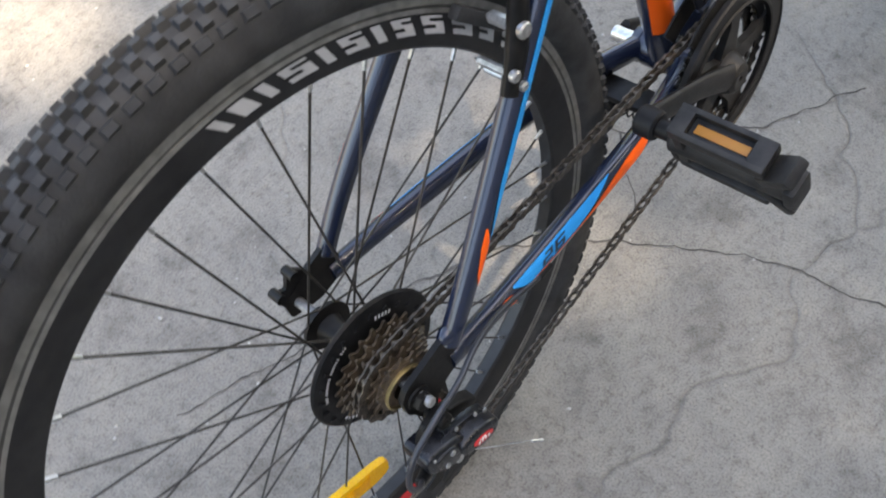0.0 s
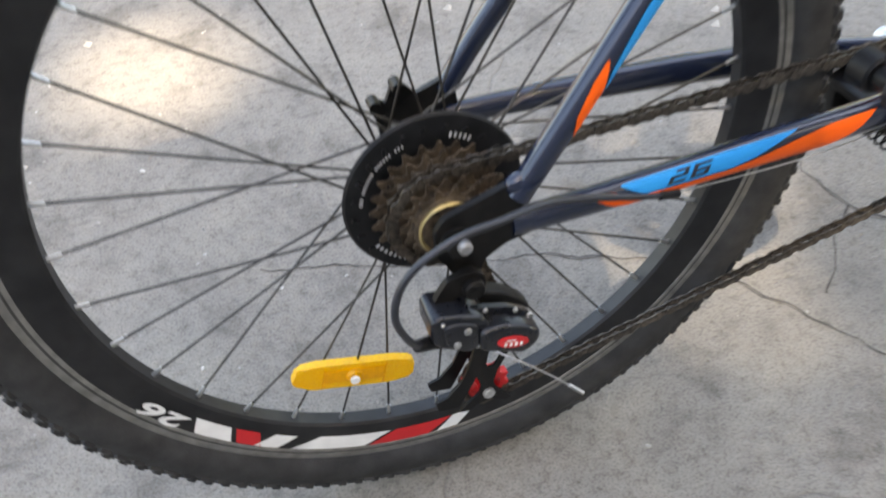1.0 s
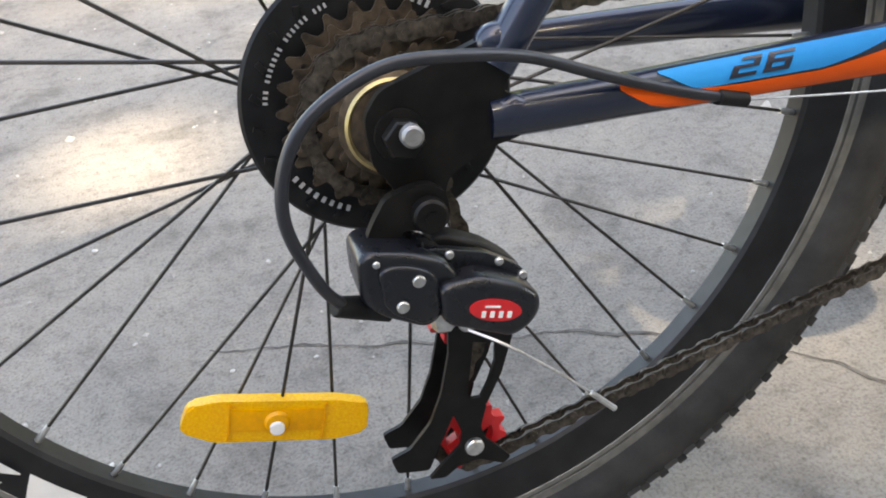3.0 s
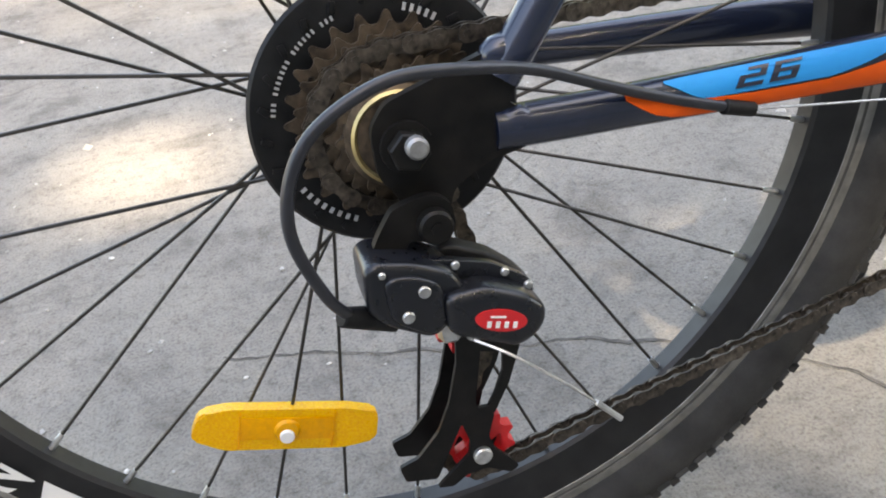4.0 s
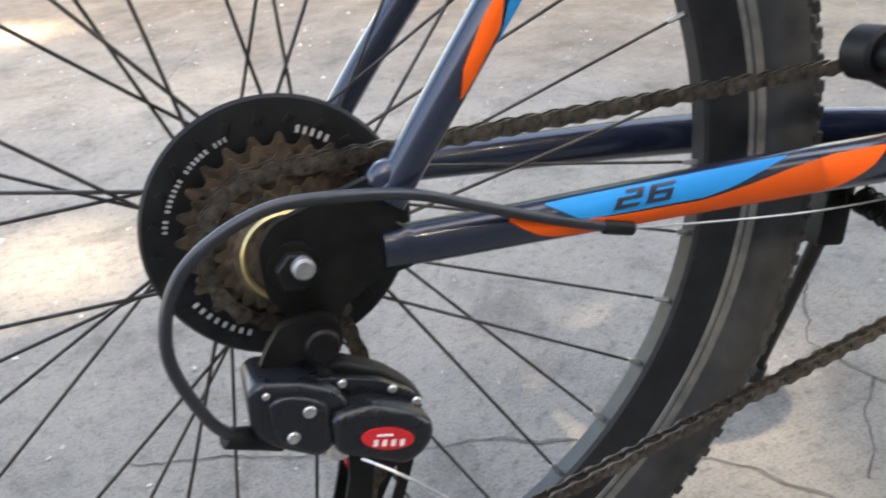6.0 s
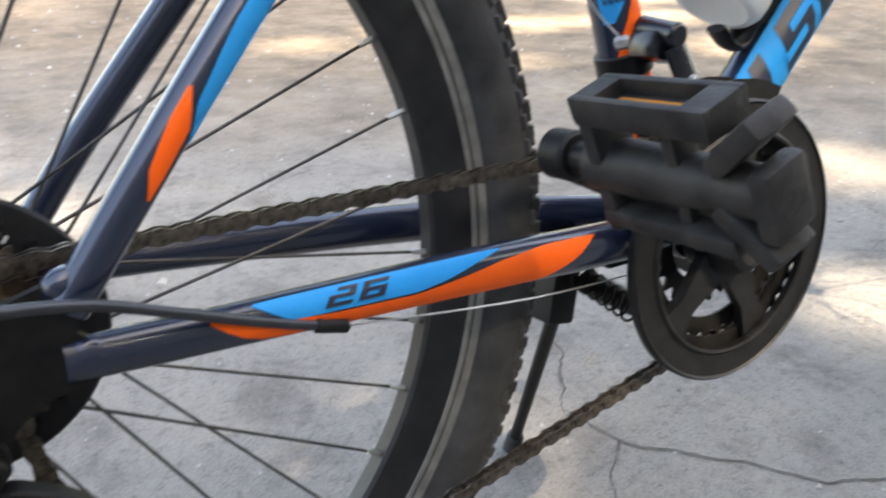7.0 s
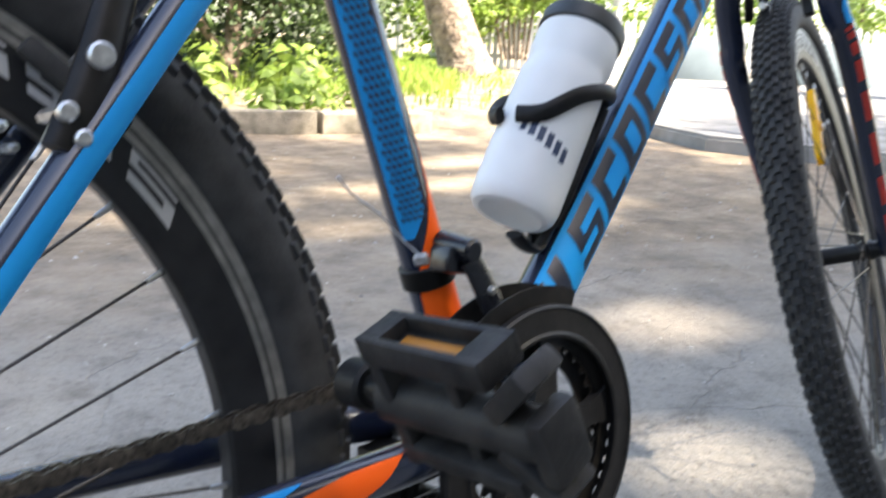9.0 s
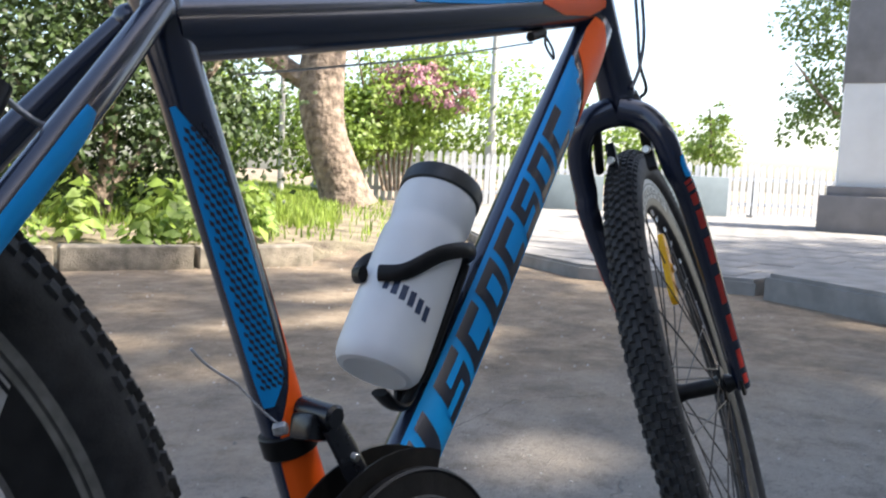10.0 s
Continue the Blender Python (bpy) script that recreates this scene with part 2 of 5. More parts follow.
def box(bm, c, size, rot=None, bevel=0.0, mat=0):
    m = Matrix.Translation(c) @ (rot.to_4x4() if rot else Matrix()) @ Matrix.Diagonal((*size, 1))
    vs = bmesh.ops.create_cube(bm, size=1.0, matrix=m)["verts"]
    fs = {f for v in vs for f in v.link_faces}
    for f in fs:
        f.material_index = mat
    if bevel:
        es = {e for v in vs for e in v.link_edges}
        bmesh.ops.bevel(bm, geom=list(es), offset=bevel, segments=2, affect="EDGES", profile=0.6)
    return bm


# ---- the bicycle: x forwards, y to its left, z up; it leans on its kickstand ----
LEAN = 9.39
AXLE = Vector((0, 0, 0.342))
FRONT = Vector((1.138, -0.002, 0.333))
BB = Vector((0.458, 0, 0.302))
bicycle = empty("bicycle", pose(0, 0, 0, -LEAN, 0, 0), "dark navy mountain bicycle with blue and orange decals on its kickstand", "bicycle")

SPOKE_PHASE = radians(-4.43)
R_NIP = 0.2600


def tyre_bm():
    prof = []
    for k in range(15):
        a = radians(-118 + 236 * k / 14)
        prof.append((0.3130 + 0.0250 * math.cos(a), 0.0218 * math.sin(a)))
    prof = [(0.2950, -0.0118), (0.2975, -0.0150)] + prof + [(0.2975, 0.0150), (0.2950, 0.0118)]
    bm = lathe(prof, 120)
    # knobs: rows across the tread
    rows = [(d, 0.0060, 0.0078) for d in (0, 17, -17, 35, -35)] + [(54, 0.0060, 0.0100), (-54, 0.0060, 0.0100)]
    n = 132
    for i, (deg, w, l) in enumerate(rows):
        t = radians(deg)
        off = 0.5 if abs(deg) in (17, 54) else 0.0
        for k in range(n):
            a = 2 * math.pi * (k + off) / n
            rad, tan = Vector((math.cos(a), 0, math.sin(a))), Vector((-math.sin(a), 0, math.cos(a)))
            nrm = rad * math.cos(t) + Vector((0, math.sin(t), 0))
            side = nrm.cross(tan)
            base = rad * (0.3130 + 0.0240 * math.cos(t)) + Vector((0, 0.0208 * math.sin(t), 0))
            lo, hi = [], []
            h = 0.0050 if abs(deg) < 50 else 0.0032
            for su, sv in ((-1, -1), (1, -1), (1, 1), (-1, 1)):
                lo.append(bm.verts.new(base + tan * su * l * 0.55 + side * sv * w * 0.55))
                hi.append(bm.verts.new(base + nrm * h + tan * su * l * 0.4 + side * sv * w * 0.4))
            ring_faces(bm, [lo, hi])
            bm.faces.new(hi)
    return bm


def rim_bm():
    prof = [(R_NIP - 0.002, -0.006), (R_NIP, -0.0085), (0.270, -0.0115), (0.2845, -0.0128), (0.2848, -0.0132), (0.2880, -0.0132), (0.2884, -0.0127),
            (0.2898, -0.0127), (0.2902, -0.0132), (0.2965, -0.0132), (0.2982, -0.0122), (0.2982, 0.0122), (0.2965, 0.0132), (0.2848, 0.0132), (0.2845, 0.0128), (0.270, 0.0115), (R_NIP, 0.0085), (R_NIP - 0.002, 0.006)]
    mats = [0, 0, 0, 1, 1, 2, 2, 2, 1, 1, 2, 1, 1, 0, 0, 0, 0, 0]
    return lathe(prof, 144, mats=mats, loop=True)


def spoke_mesh(trail, flange_y, r_fl):
    """One spoke with its nipple for the nipple at angle 0."""
    bm = bmesh.new()
    a = radians(62 * trail)
    hub = Vector((r_fl * math.cos(a), flange_y, r_fl * math.sin(a)))
    rim = Vector((R_NIP + 0.001, 0, 0))
    d = (hub - rim).normalized()
    cyl(bm, hub, rim + d * 0.012, 0.00105, segs=6)
    cyl(bm, rim + d * 0.013, rim, 0.0016, 0.0021, segs=8, mat=1)
    return finish(bm, "spoke", [M_SPOKE, M_NIPPLE])


TYRE_MESH = finish(tyre_bm(), "tyre", M_TYRE)
RIM_MESH = finish(rim_bm(), "rim", [M_RIM, M_TRACK, M_TRACKDARK], 25)


def arc_patch(bm, a0, a1, r0, r1, skew=0.0, mat=0, n=8, lift=0.0):
    """A decal on the near flank of the rim between two angles (degrees) and radii."""
    rows = []
    for k in range(n + 1):
        row = []
        for j in range(3):
            r = r0 + (r1 - r0) * j / 2
            a = radians(a0 + (a1 - a0) * k / n + skew * (j / 2 - 0.5))
            y = -0.0120 - max(0.0, r - 0.270) / 0.0145 * 0.0013
            if r < 0.27:
                y = -0.0090 - (r - R_NIP) / (0.270 - R_NIP) * 0.003
            row.append(bm.verts.new((r * math.cos(a), y - lift, r * math.sin(a))))
        rows.append(row)
    ring_faces(bm, rows, closed=False, mat=mat)


def rim_number(parent, deg):
    me = text_mesh("26", 0.024)
    c = radians(deg)
    for v in me.vertices:
        u, w = v.co.x, v.co.y
        r = 0.2765 + w * 0.85
        a = c - u * 1.75 / 0.2765
        v.co = Vector((r * math.cos(a), -0.0140, r * math.sin(a)))
    me.materials.append(M_WHITE)
    part("number", me, None, parent, "white number printed on the rim")


def build_wheel(loc, rot, rear, label):
    w = part("wheel", RIM_MESH, None, bicycle, label)
    w.matrix_basis = Matrix.Translation(loc) @ rot
    part("tyre", TYRE_MESH, None, w, "black knobbly rubber tyre")
    # hub
    bm = lathe([(0.004, -0.05), (0.009, -0.048), (0.012, -0.04), (0.013, -0.036), (0.024, -0.0345), (0.024, -0.0305), (0.014, -0.029), (0.011, -0.02), (0.011, 0.02), (0.014, 0.029),
                (0.024, 0.0305), (0.024, 0.0345), (0.013, 0.036), (0.012, 0.045), (0.006, 0.05), (0.004, 0.052)], 40)
    part("hub", bm, M_BLACKMETAL, w)
    kinds = {}
    fly = {-1: -0.020 if rear else -0.0325, 1: 0.0325}
    for k in range(36):
        trail = 1 if k % 4 in (0, 3) else -1
        side = -1 if k % 2 == 1 else 1
        if (trail, side) not in kinds:
            kinds[trail, side] = spoke_mesh(trail, fly[side], 0.0215)
        sp = part("spoke", kinds[trail, side], None, w)
        sp.matrix_basis = Matrix.Rotation(-(SPOKE_PHASE + k * radians(10)), 4, "Y")
    # rim lettering blocks and number
    base = 0 if rear else 40

    def flank(name, mat, label, *args):
        b = bmesh.new()
        arc_patch(b, *args, lift=0.0004 if mat is M_RIM2 else 0.0)
        part(name, b, mat, w, label)

    a = 31 + base
    for wdt in (8.6, 4.6, 5.4, 5.0, 4.2, 2.0, 4.6, 1.8, 5.0, 1.8, 3.0, 1.6):
        flank("rim_lettering", M_GREYDECAL, "white lettering block on the rim", a, a + wdt * 0.86, 0.2700, 0.2830, 2.0)
        if wdt > 4:
            flank("rim_lettering_gap", M_RIM2, "", a + 1.6, a + wdt - 0.4, 0.2740, 0.2766, 0.6)
            flank("rim_lettering_gap", M_RIM2, "", a + 0.3, a + wdt - 1.7, 0.2790, 0.2812, 0.6)
        a += wdt + 1.2
    for args in ((-142.5, -135.5, 1.5), (-129, -124.5, -3.0), (-121, -107, -5.0), (-93.5, -89.5, -3.5)):
        flank("rim_stripe", M_WHITE, "white stripe on the rim", args[0] + base, args[1] + base, 0.2690, 0.2836, args[2])
    for args in ((-134.5, -129.8, 1.5), (-106, -94.5, -5.0)):
        flank("rim_accent", M_RED, "red accent on the rim", args[0] + base, args[1] + base, 0.2690, 0.2836, args[2])
    rim_number(w, -148.5 + base)
    return w


wheel_rear = build_wheel(AXLE, Matrix(), True, "rear wheel with black rim, dark spokes and printed stripes")
FX, FY, FZ = Vector((0.9618, 0.2723, -0.0267)), Vector((-0.2723, 0.9431, -0.1907)), Vector((-0.0267, 0.1907, 0.9813))
FROT = Matrix((FX, FY, FZ)).transposed().to_4x4()
wheel_front = build_wheel(FRONT, FROT, False, "front wheel with black rim and knobbly tyre, turned slightly")


def reflector(parent, m):
    """Amber spoke reflector; local x along its length, z its width, facing -y."""
    out = rounded([(-0.053, -0.006), (-0.049, 0.010), (-0.034, 0.0135), (0.034, 0.0135), (0.052, 0.0105), (0.053, -0.0085), (0.034, -0.0135), (-0.034, -0.0135)], 0.004)
    bm = plate(out, -0.004, 0.004)
    bmesh.ops.bevel(bm, geom=[e for e in bm.edges if e.is_boundary is False and abs(e.verts[0].co.y - e.verts[1].co.y) < 1e-6], offset=0.0012, segments=2, affect="EDGES")
    r = part("reflector", bm, M_AMBER, parent, "amber plastic spoke reflector")
    r.matrix_basis = m
    bm = bmesh.new()
    box(bm, (0, -0.0043, 0.001), (0.052, 0.0012, 0.0145), bevel=0.0004)
    for sx in (-0.0265, 0.0265):
        box(bm, (sx, -0.0046, 0), (0.0012, 0.0015, 0.024), bevel=0.0003)
    lathe([(0.0001, -0.0072), (0.0062, -0.0070), (0.0075, -0.005), (0.0075, -0.003)], 20, bm=bm)
    part("reflector_rib", bm, M_AMBERRIB, parent).matrix_basis = m
    bm = bmesh.new()
    cyl(bm, (0, -0.0095, -0.002), (0, -0.004, -0.002), 0.0042, bevel=0.0006)
    part("clip", bm, M_WHITE, parent, "white plastic clip").matrix_basis = m


_rot = Matrix.Rotation(radians(17.5), 4, "Y")
reflector(wheel_rear, Matrix.Translation(Vector((-0.0855, -0.008, 0.171)) - AXLE) @ _rot)
reflector(wheel_front, Matrix.Translation((-0.045, -0.01, 0.168)) @ Matrix.Rotation(radians(-60), 4, "Y"))

# freewheel, protector disc and axle on the rear wheel
bm = lathe([(0.026, -0.0275), (0.030, -0.0295), (0.058, -0.0275), (0.0645, -0.0265), (0.0662, -0.0245), (0.0655, -0.023), (0.060, -0.0235), (0.028, -0.025)], 72)
disc = part("spoke_protector", bm, M_PLASTIC, wheel_rear, "black plastic spoke protector disc")
disc.matrix_basis = Matrix.Translation((0.002, 0, 0.001))
bm = bmesh.new()
for k in range(24):
    a = 2 * math.pi * k / 24
    box(bm, (0.0565 * math.cos(a), -0.0285, 0.0565 * math.sin(a)), (0.0055, 0.0016, 0.003), Matrix.Rotation(-a + 0.5, 3, "Y"), 0.0004)
tagged(part("raised_ribs", bm, M_PLASTIC, wheel_rear), kind="stuff")
bm = bmesh.new()


def disc_bars(a0, a1, n, hgt, skip=()):
    for k in range(n):
        if k in skip:
            continue
        a = radians(a0 + (a1 - a0) * (k + 0.5) / n)
        wd = abs(radians(a1 - a0)) / n * 0.0520 * 0.50
        box(bm, (0.0523 * math.cos(a), -0.0291, 0.0523 * math.sin(a)), (hgt, 0.0005, wd * 0.85), Matrix.Rotation(-a, 3, "Y"))


disc_bars(168, 106, 22, 0.0022, (3, 11, 18))
disc_bars(72, 52, 5, 0.0036)
disc_bars(208, 246, 8, 0.0030)
tagged(part("disc_lettering", bm, M_GREYDECAL, wheel_rear, "small white lettering bars round the disc"), kind="stuff")

teeth = [24, 22, 20, 18, 16, 14]
for i, t in enumerate(teeth):
    rp = t * 0.0127 / (2 * math.pi) * 0.975
    bm = bmesh.new()
    y = -0.0345 - i * 0.0050
    gear(bm, t, rp - 0.0036, rp + 0.0024, rp - 0.0125, y - 0.0009, y + 0.0009, phase=0.13 * i)
    cog = part("sprocket", bm, M_COG, wheel_rear, "rusty brown steel sprocket" if i == 0 else "")
    cog.matrix_basis = Matrix.Translation((0.002, 0, 0.001))
    # worn bright rivets between the teeth
    for k in range(0, t, 3):
        a = 2 * math.pi * (k + 0.5) / t + 0.13 * i
        b = bmesh.new()
        cyl(b, ((rp - 0.0062) * math.cos(a), y, (rp - 0.0062) * math.sin(a)), ((rp - 0.0062) * math.cos(a), y - 0.0019, (rp - 0.0062) * math.sin(a)), 0.0021, 0.0016, segs=8)
        part("rivet", b, M_CHAIN, cog)
bm = lathe([(0.016, -0.030), (0.034, -0.0305), (0.034, -0.036), (0.030, -0.036), (0.030, -0.046), (0.024, -0.046), (0.024, -0.0605), (0.018, -0.0635), (0.012, -0.0635)], 48)
part("freewheel_body", bm, M_COG, wheel_rear)
bm = lathe([(0.0208, -0.0605), (0.0216, -0.0640), (0.0203, -0.0652), (0.0190, -0.0640), (0.0190, -0.060)], 48)
part("freewheel_ring", bm, M_BRASS, wheel_rear, "brass coloured lock ring")
bm = bmesh.new()
cyl(bm, (0.0025, -0.092, 0.0025), (0, 0.088, 0), 0.0049, bevel=0.0012, segs=20)
part("axle", bm, M_AXLE, wheel_rear, "dull steel axle end")
for sg in (-1, 1):
    bm = lathe([(0.005, sg * 0.0800), (0.0115, sg * 0.0795), (0.0118, sg * 0.0775), (0.005, sg * 0.0770)], 24)
    hexnut(bm, (0, sg * 0.0795, 0), (0, sg, 0), 0.0090, 0.0075)
    part("axle_nut", bm, M_BLACKMETAL, wheel_rear)
bm = bmesh.new()
cyl(bm, (0, -0.062, 0), (0, 0.062, 0), 0.0049, bevel=0.0012)
hexnut(bm, (0, -0.054, 0), (0, -1, 0), 0.0085, 0.007)
hexnut(bm, (0, 0.054, 0), (0, 1, 0), 0.0085, 0.007)
part("axle", bm, M_BLACKMETAL, wheel_front)

# ---- frame tubes ----
T_ST = Tube([(BB.x - 0.003, 0, BB.z), (0.415, 0, 0.458), (0.349, 0, 0.705), (0.335, 0, 0.757)], [0.0165, 0.0165, 0.0165, 0.0165])
T_DT = Tube([(0.478, 0, 0.312), (0.62, 0, 0.461), (0.77, 0, 0.627), (0.925, 0, 0.793)], [(0.020, 0.024), (0.021, 0.0255), (0.021, 0.0255), (0.020, 0.027)])
T_TT = Tube([(0.352, 0, 0.694), (0.62, 0, 0.751), (0.925, 0, 0.826)], [(0.018, 0.021), (0.018, 0.022), (0.019, 0.027)])
T_HT = Tube([(0.971, 0, 0.712), (0.950, 0, 0.768), (0.924, 0, 0.842)], [0.0225, 0.021, 0.0225])


def sided(pts, sgn):
    return [(x, y * sgn, z) for x, y, z in pts]


CS = [(0.040, -0.073, 0.3395), (0.11, -0.0705, 0.3355), (0.25, -0.061, 0.3270), (0.35, -0.050, 0.3175), (0.445, -0.030, 0.306)]
CSR = [(0.0085, 0.0098), (0.0095, 0.0104), (0.0105, 0.0132), (0.011, 0.0145), (0.011, 0.014)]
SS = [(0.045, -0.075, 0.362), (0.092, -0.072, 0.421), (0.187, -0.058, 0.531), (0.277, -0.042, 0.634), (0.338, -0.018, 0.702)]
SSR = [0.0088, 0.0092, 0.0098, 0.0098, 0.0085]
T_CS, T_CSL = Tube(CS, CSR), Tube(sided(CS, -1), CSR)
T_SS, T_SSL = Tube(SS, SSR), Tube(sided(SS, -1), SSR)

bm = T_ST.mesh()
seat_tube = part("seat_tube", bm, M_PAINT, bicycle, "dark seat tube with blue honeycomb decal")
down_tube = part("down_tube", T_DT.mesh(segs=28), M_PAINT, bicycle, "dark down tube with bright blue panel")
top_tube = part("top_tube", T_TT.mesh(segs=24), M_PAINT, bicycle)
head_tube = part("head_tube", T_HT.mesh(segs=28), M_PAINT, bicycle)
chainstay = part("chainstay", T_CS.mesh(segs=24), M_PAINT, bicycle, "navy chainstay with blue and orange decals")
chainstay_l = part("chainstay", T_CSL.mesh(segs=24), M_PAINT, bicycle)
seatstay = part("seatstay", T_SS.mesh(segs=20), M_PAINT, bicycle, "navy seatstay with blue and orange decals")
seatstay_l = part("seatstay", T_SSL.mesh(segs=20), M_PAINT, bicycle)
bm = lathe([(0.012, -0.036), (0.0195, -0.036), (0.0205, -0.034), (0.0205, 0.020), (0.0195, 0.021), (0.0195, 0.026), (0.0205, 0.027), (0.0205, 0.034), (0.0195, 0.036), (0.012, 0.036)], 36, center=BB)
part("bottom_bracket", bm, M_PAINT, bicycle)
bm = bmesh.new()
cyl(bm, T_ST.at(1.0)[0] - Vector((-0.003, 0, 0.012)), T_ST.at(1.0)[0] + Vector((-0.002, 0, 0.010)), 0.0205, bevel=0.002, segs=24)
cyl(bm, T_ST.at(1.0)[0], T_ST.at(1.0)[0] + Vector((-0.025, 0, 0.085)), 0.0137, segs=20)
part("seat_post", bm, M_BLACKMETAL, bicycle)
for y0 in (-1, 1):
    bm = bmesh.new()
    bmesh.ops.create_uvsphere(bm, u_segments=14, v_segments=10, radius=0.0105, matrix=Matrix.Translation((SS[-1][0], y0 * 0.016, SS[-1][2])))
    part("seat_cluster", bm, M_PAINT, bicycle)


def decal(tube, rows, mat, parent, name="decal", label="", off=0.0005, mirror=False):
    return part(name, tube.strip(rows, off, mirror=mirror), mat, parent, label)


for tb, ob, mir in ((T_CS, chainstay, False), (T_CSL, chainstay_l, True)):
    decal(tb, [(0.224, 28, 40), (0.240, 4, 46), (0.252, -14, 46), (0.268, -30, 30), (0.289, -44, 4), (0.341, -50, -7), (0.424, -54, -9), (0.471, -54, 6), (0.531, -56, 26), (0.610, -50, 44), (0.685, 0, 47), (0.726, 44, 47)], M_ORANGE, ob, label="orange decal", mirror=mir)
    decal(tb, [(0.272, 52, 60), (0.294, 14, 62), (0.308, -2, 62), (0.424, -4, 62), (0.457, 10, 62), (0.499, 36, 62), (0.536, 58, 62)], M_BLUE, ob, label="blue decal", mirror=mir)


# block digits of the wheel size, upright strokes leaning forwards
def block_digit(b, s0, w, strokes, lo=8.0, hi=50.0):
    for u0, u1, v0, v1 in strokes:
        mid_v = (v0 + v1) / 2 - 0.5
        lean = 0.010
        T_CS.quad(b, s0 + w * u0 + lean * mid_v, s0 + w * u1 + lean * mid_v, lo + (hi - lo) * v0, lo + (hi - lo) * v1, lean * (v1 - v0), 0.0012, n=4)


b = bmesh.new()
block_digit(b, 0.340, 0.024, ((0, 1, 0, 0.2), (0, 1, 0.42, 0.6), (0.25, 1, 0.82, 1), (0, 0.26, 0.2, 0.42), (0.74, 1, 0.6, 0.82)))
block_digit(b, 0.370, 0.024, ((0, 1, 0, 0.2), (0, 1, 0.42, 0.6), (0, 1, 0.82, 1), (0, 0.26, 0.2, 0.82), (0.74, 1, 0.2, 0.42)))
tagged(part("number", b, M_DARKDECAL, chainstay, "dark block-shaped wheel size number"), kind="stuff")

for tb, ob, mir in ((T_SS, seatstay, False), (T_SSL, seatstay_l, True)):
    decal(tb, [(0.198, -35, -28), (0.225, -38, 8), (0.275, -30, 28), (0.305, 20, 30)], M_ORANGE, ob, label="orange decal", mirror=mir)
    decal(tb, [(0.265, -62, -58), (0.295, -62, -10), (0.36, -62, 14), (0.60, -62, 16), (0.705, -60, 18), (0.73, -20, 16)], M_BLUE, ob, label="blue decal", mirror=mir)

decal(T_ST, [(0.325, 45, 70), (0.35, 5, 75), (0.45, -10, 78), (0.53, 5, 75), (0.575, 60, 75)], M_BLUE, seat_tube, label="blue honeycomb decal")
decal(T_ST, [(0.15, -70, 75), (0.26, -70, 68), (0.30, -70, 45), (0.335, -72, 5), (0.37, -72, -28), (0.42, -72, -48), (0.50, -70, -62)], M_ORANGE, seat_tube, label="orange decal")
bm = bmesh.new()
for k in range(34):
    s = 0.345 + k * 0.0063
    for j in range(5):
        a0 = 2 + j * 13 + (6 if k % 2 else 0)
        if a0 < 60:
            T_ST.quad(bm, s, s + 0.0042, a0, a0 + 9, 0.003, 0.0009, n=2)
tagged(part("honeycomb", bm, M_DARKDECAL, seat_tube, "dark honeycomb print"), kind="stuff")

decal(T_DT, [(0.10, -38, 68), (0.755, -38, 68), (0.80, 0, 68), (0.835, 38, 68), (0.855, 62, 68)], M_BLUE, down_tube, label="bright blue panel")
decal(T_DT, [(0.765, -44, -38), (0.80, -44, -12), (0.84, -44, 24), (0.87, -40, 56), (0.93, -20, 60), (0.975, 20, 50)], M_ORANGE, down_tube, label="orange decal", off=0.0008)
PRINT = "oi2coc2oc"   # closed, bar, twice notched and once notched blocks
for k, shape in enumerate(PRINT):
    s0 = 0.112 + k * 0.0735 - (0.018 if k > 1 else 0)
    wd = 0.024 if shape == "i" else 0.060
    bm = bmesh.new()
    T_DT.quad(bm, s0, s0 + wd, -25, 55, 0.024, 0.0010, n=6)
    part("lettering", bm, M_DARKDECAL, down_tube, "dark slanted block of lettering")
    gaps = {"o": ((0.30, 0.72, -5, 36),), "c": ((0.30, 1.04, -3, 33),), "2": ((0.30, 1.04, 21, 35), (-0.04, 0.70, -5, 9)), "i": ()}[shape]
    for u0, u1, g0, g1 in gaps:
        bm = bmesh.new()
        shift = 0.024 * ((g0 + g1) / 2 - 15) / 80
        T_DT.quad(bm, s0 + wd * u0 + shift, s0 + wd * u1 + shift, g0, g1, 0.024 * (g1 - g0) / 80, 0.0015, n=4)
        part("lettering_gap", bm, M_BLUE, down_tube)
decal(T_TT, [(0.44, 30, 60), (0.60, 12, 75), (0.78, 4, 80), (0.84, 50, 80)], M_BLUE, top_tube, label="blue decal")
decal(T_TT, [(0.74, 0, 12), (0.80, -32, 30), (0.90, -42, 58), (0.985, -22, 60)], M_ORANGE, top_tube, label="orange decal", off=0.0008)

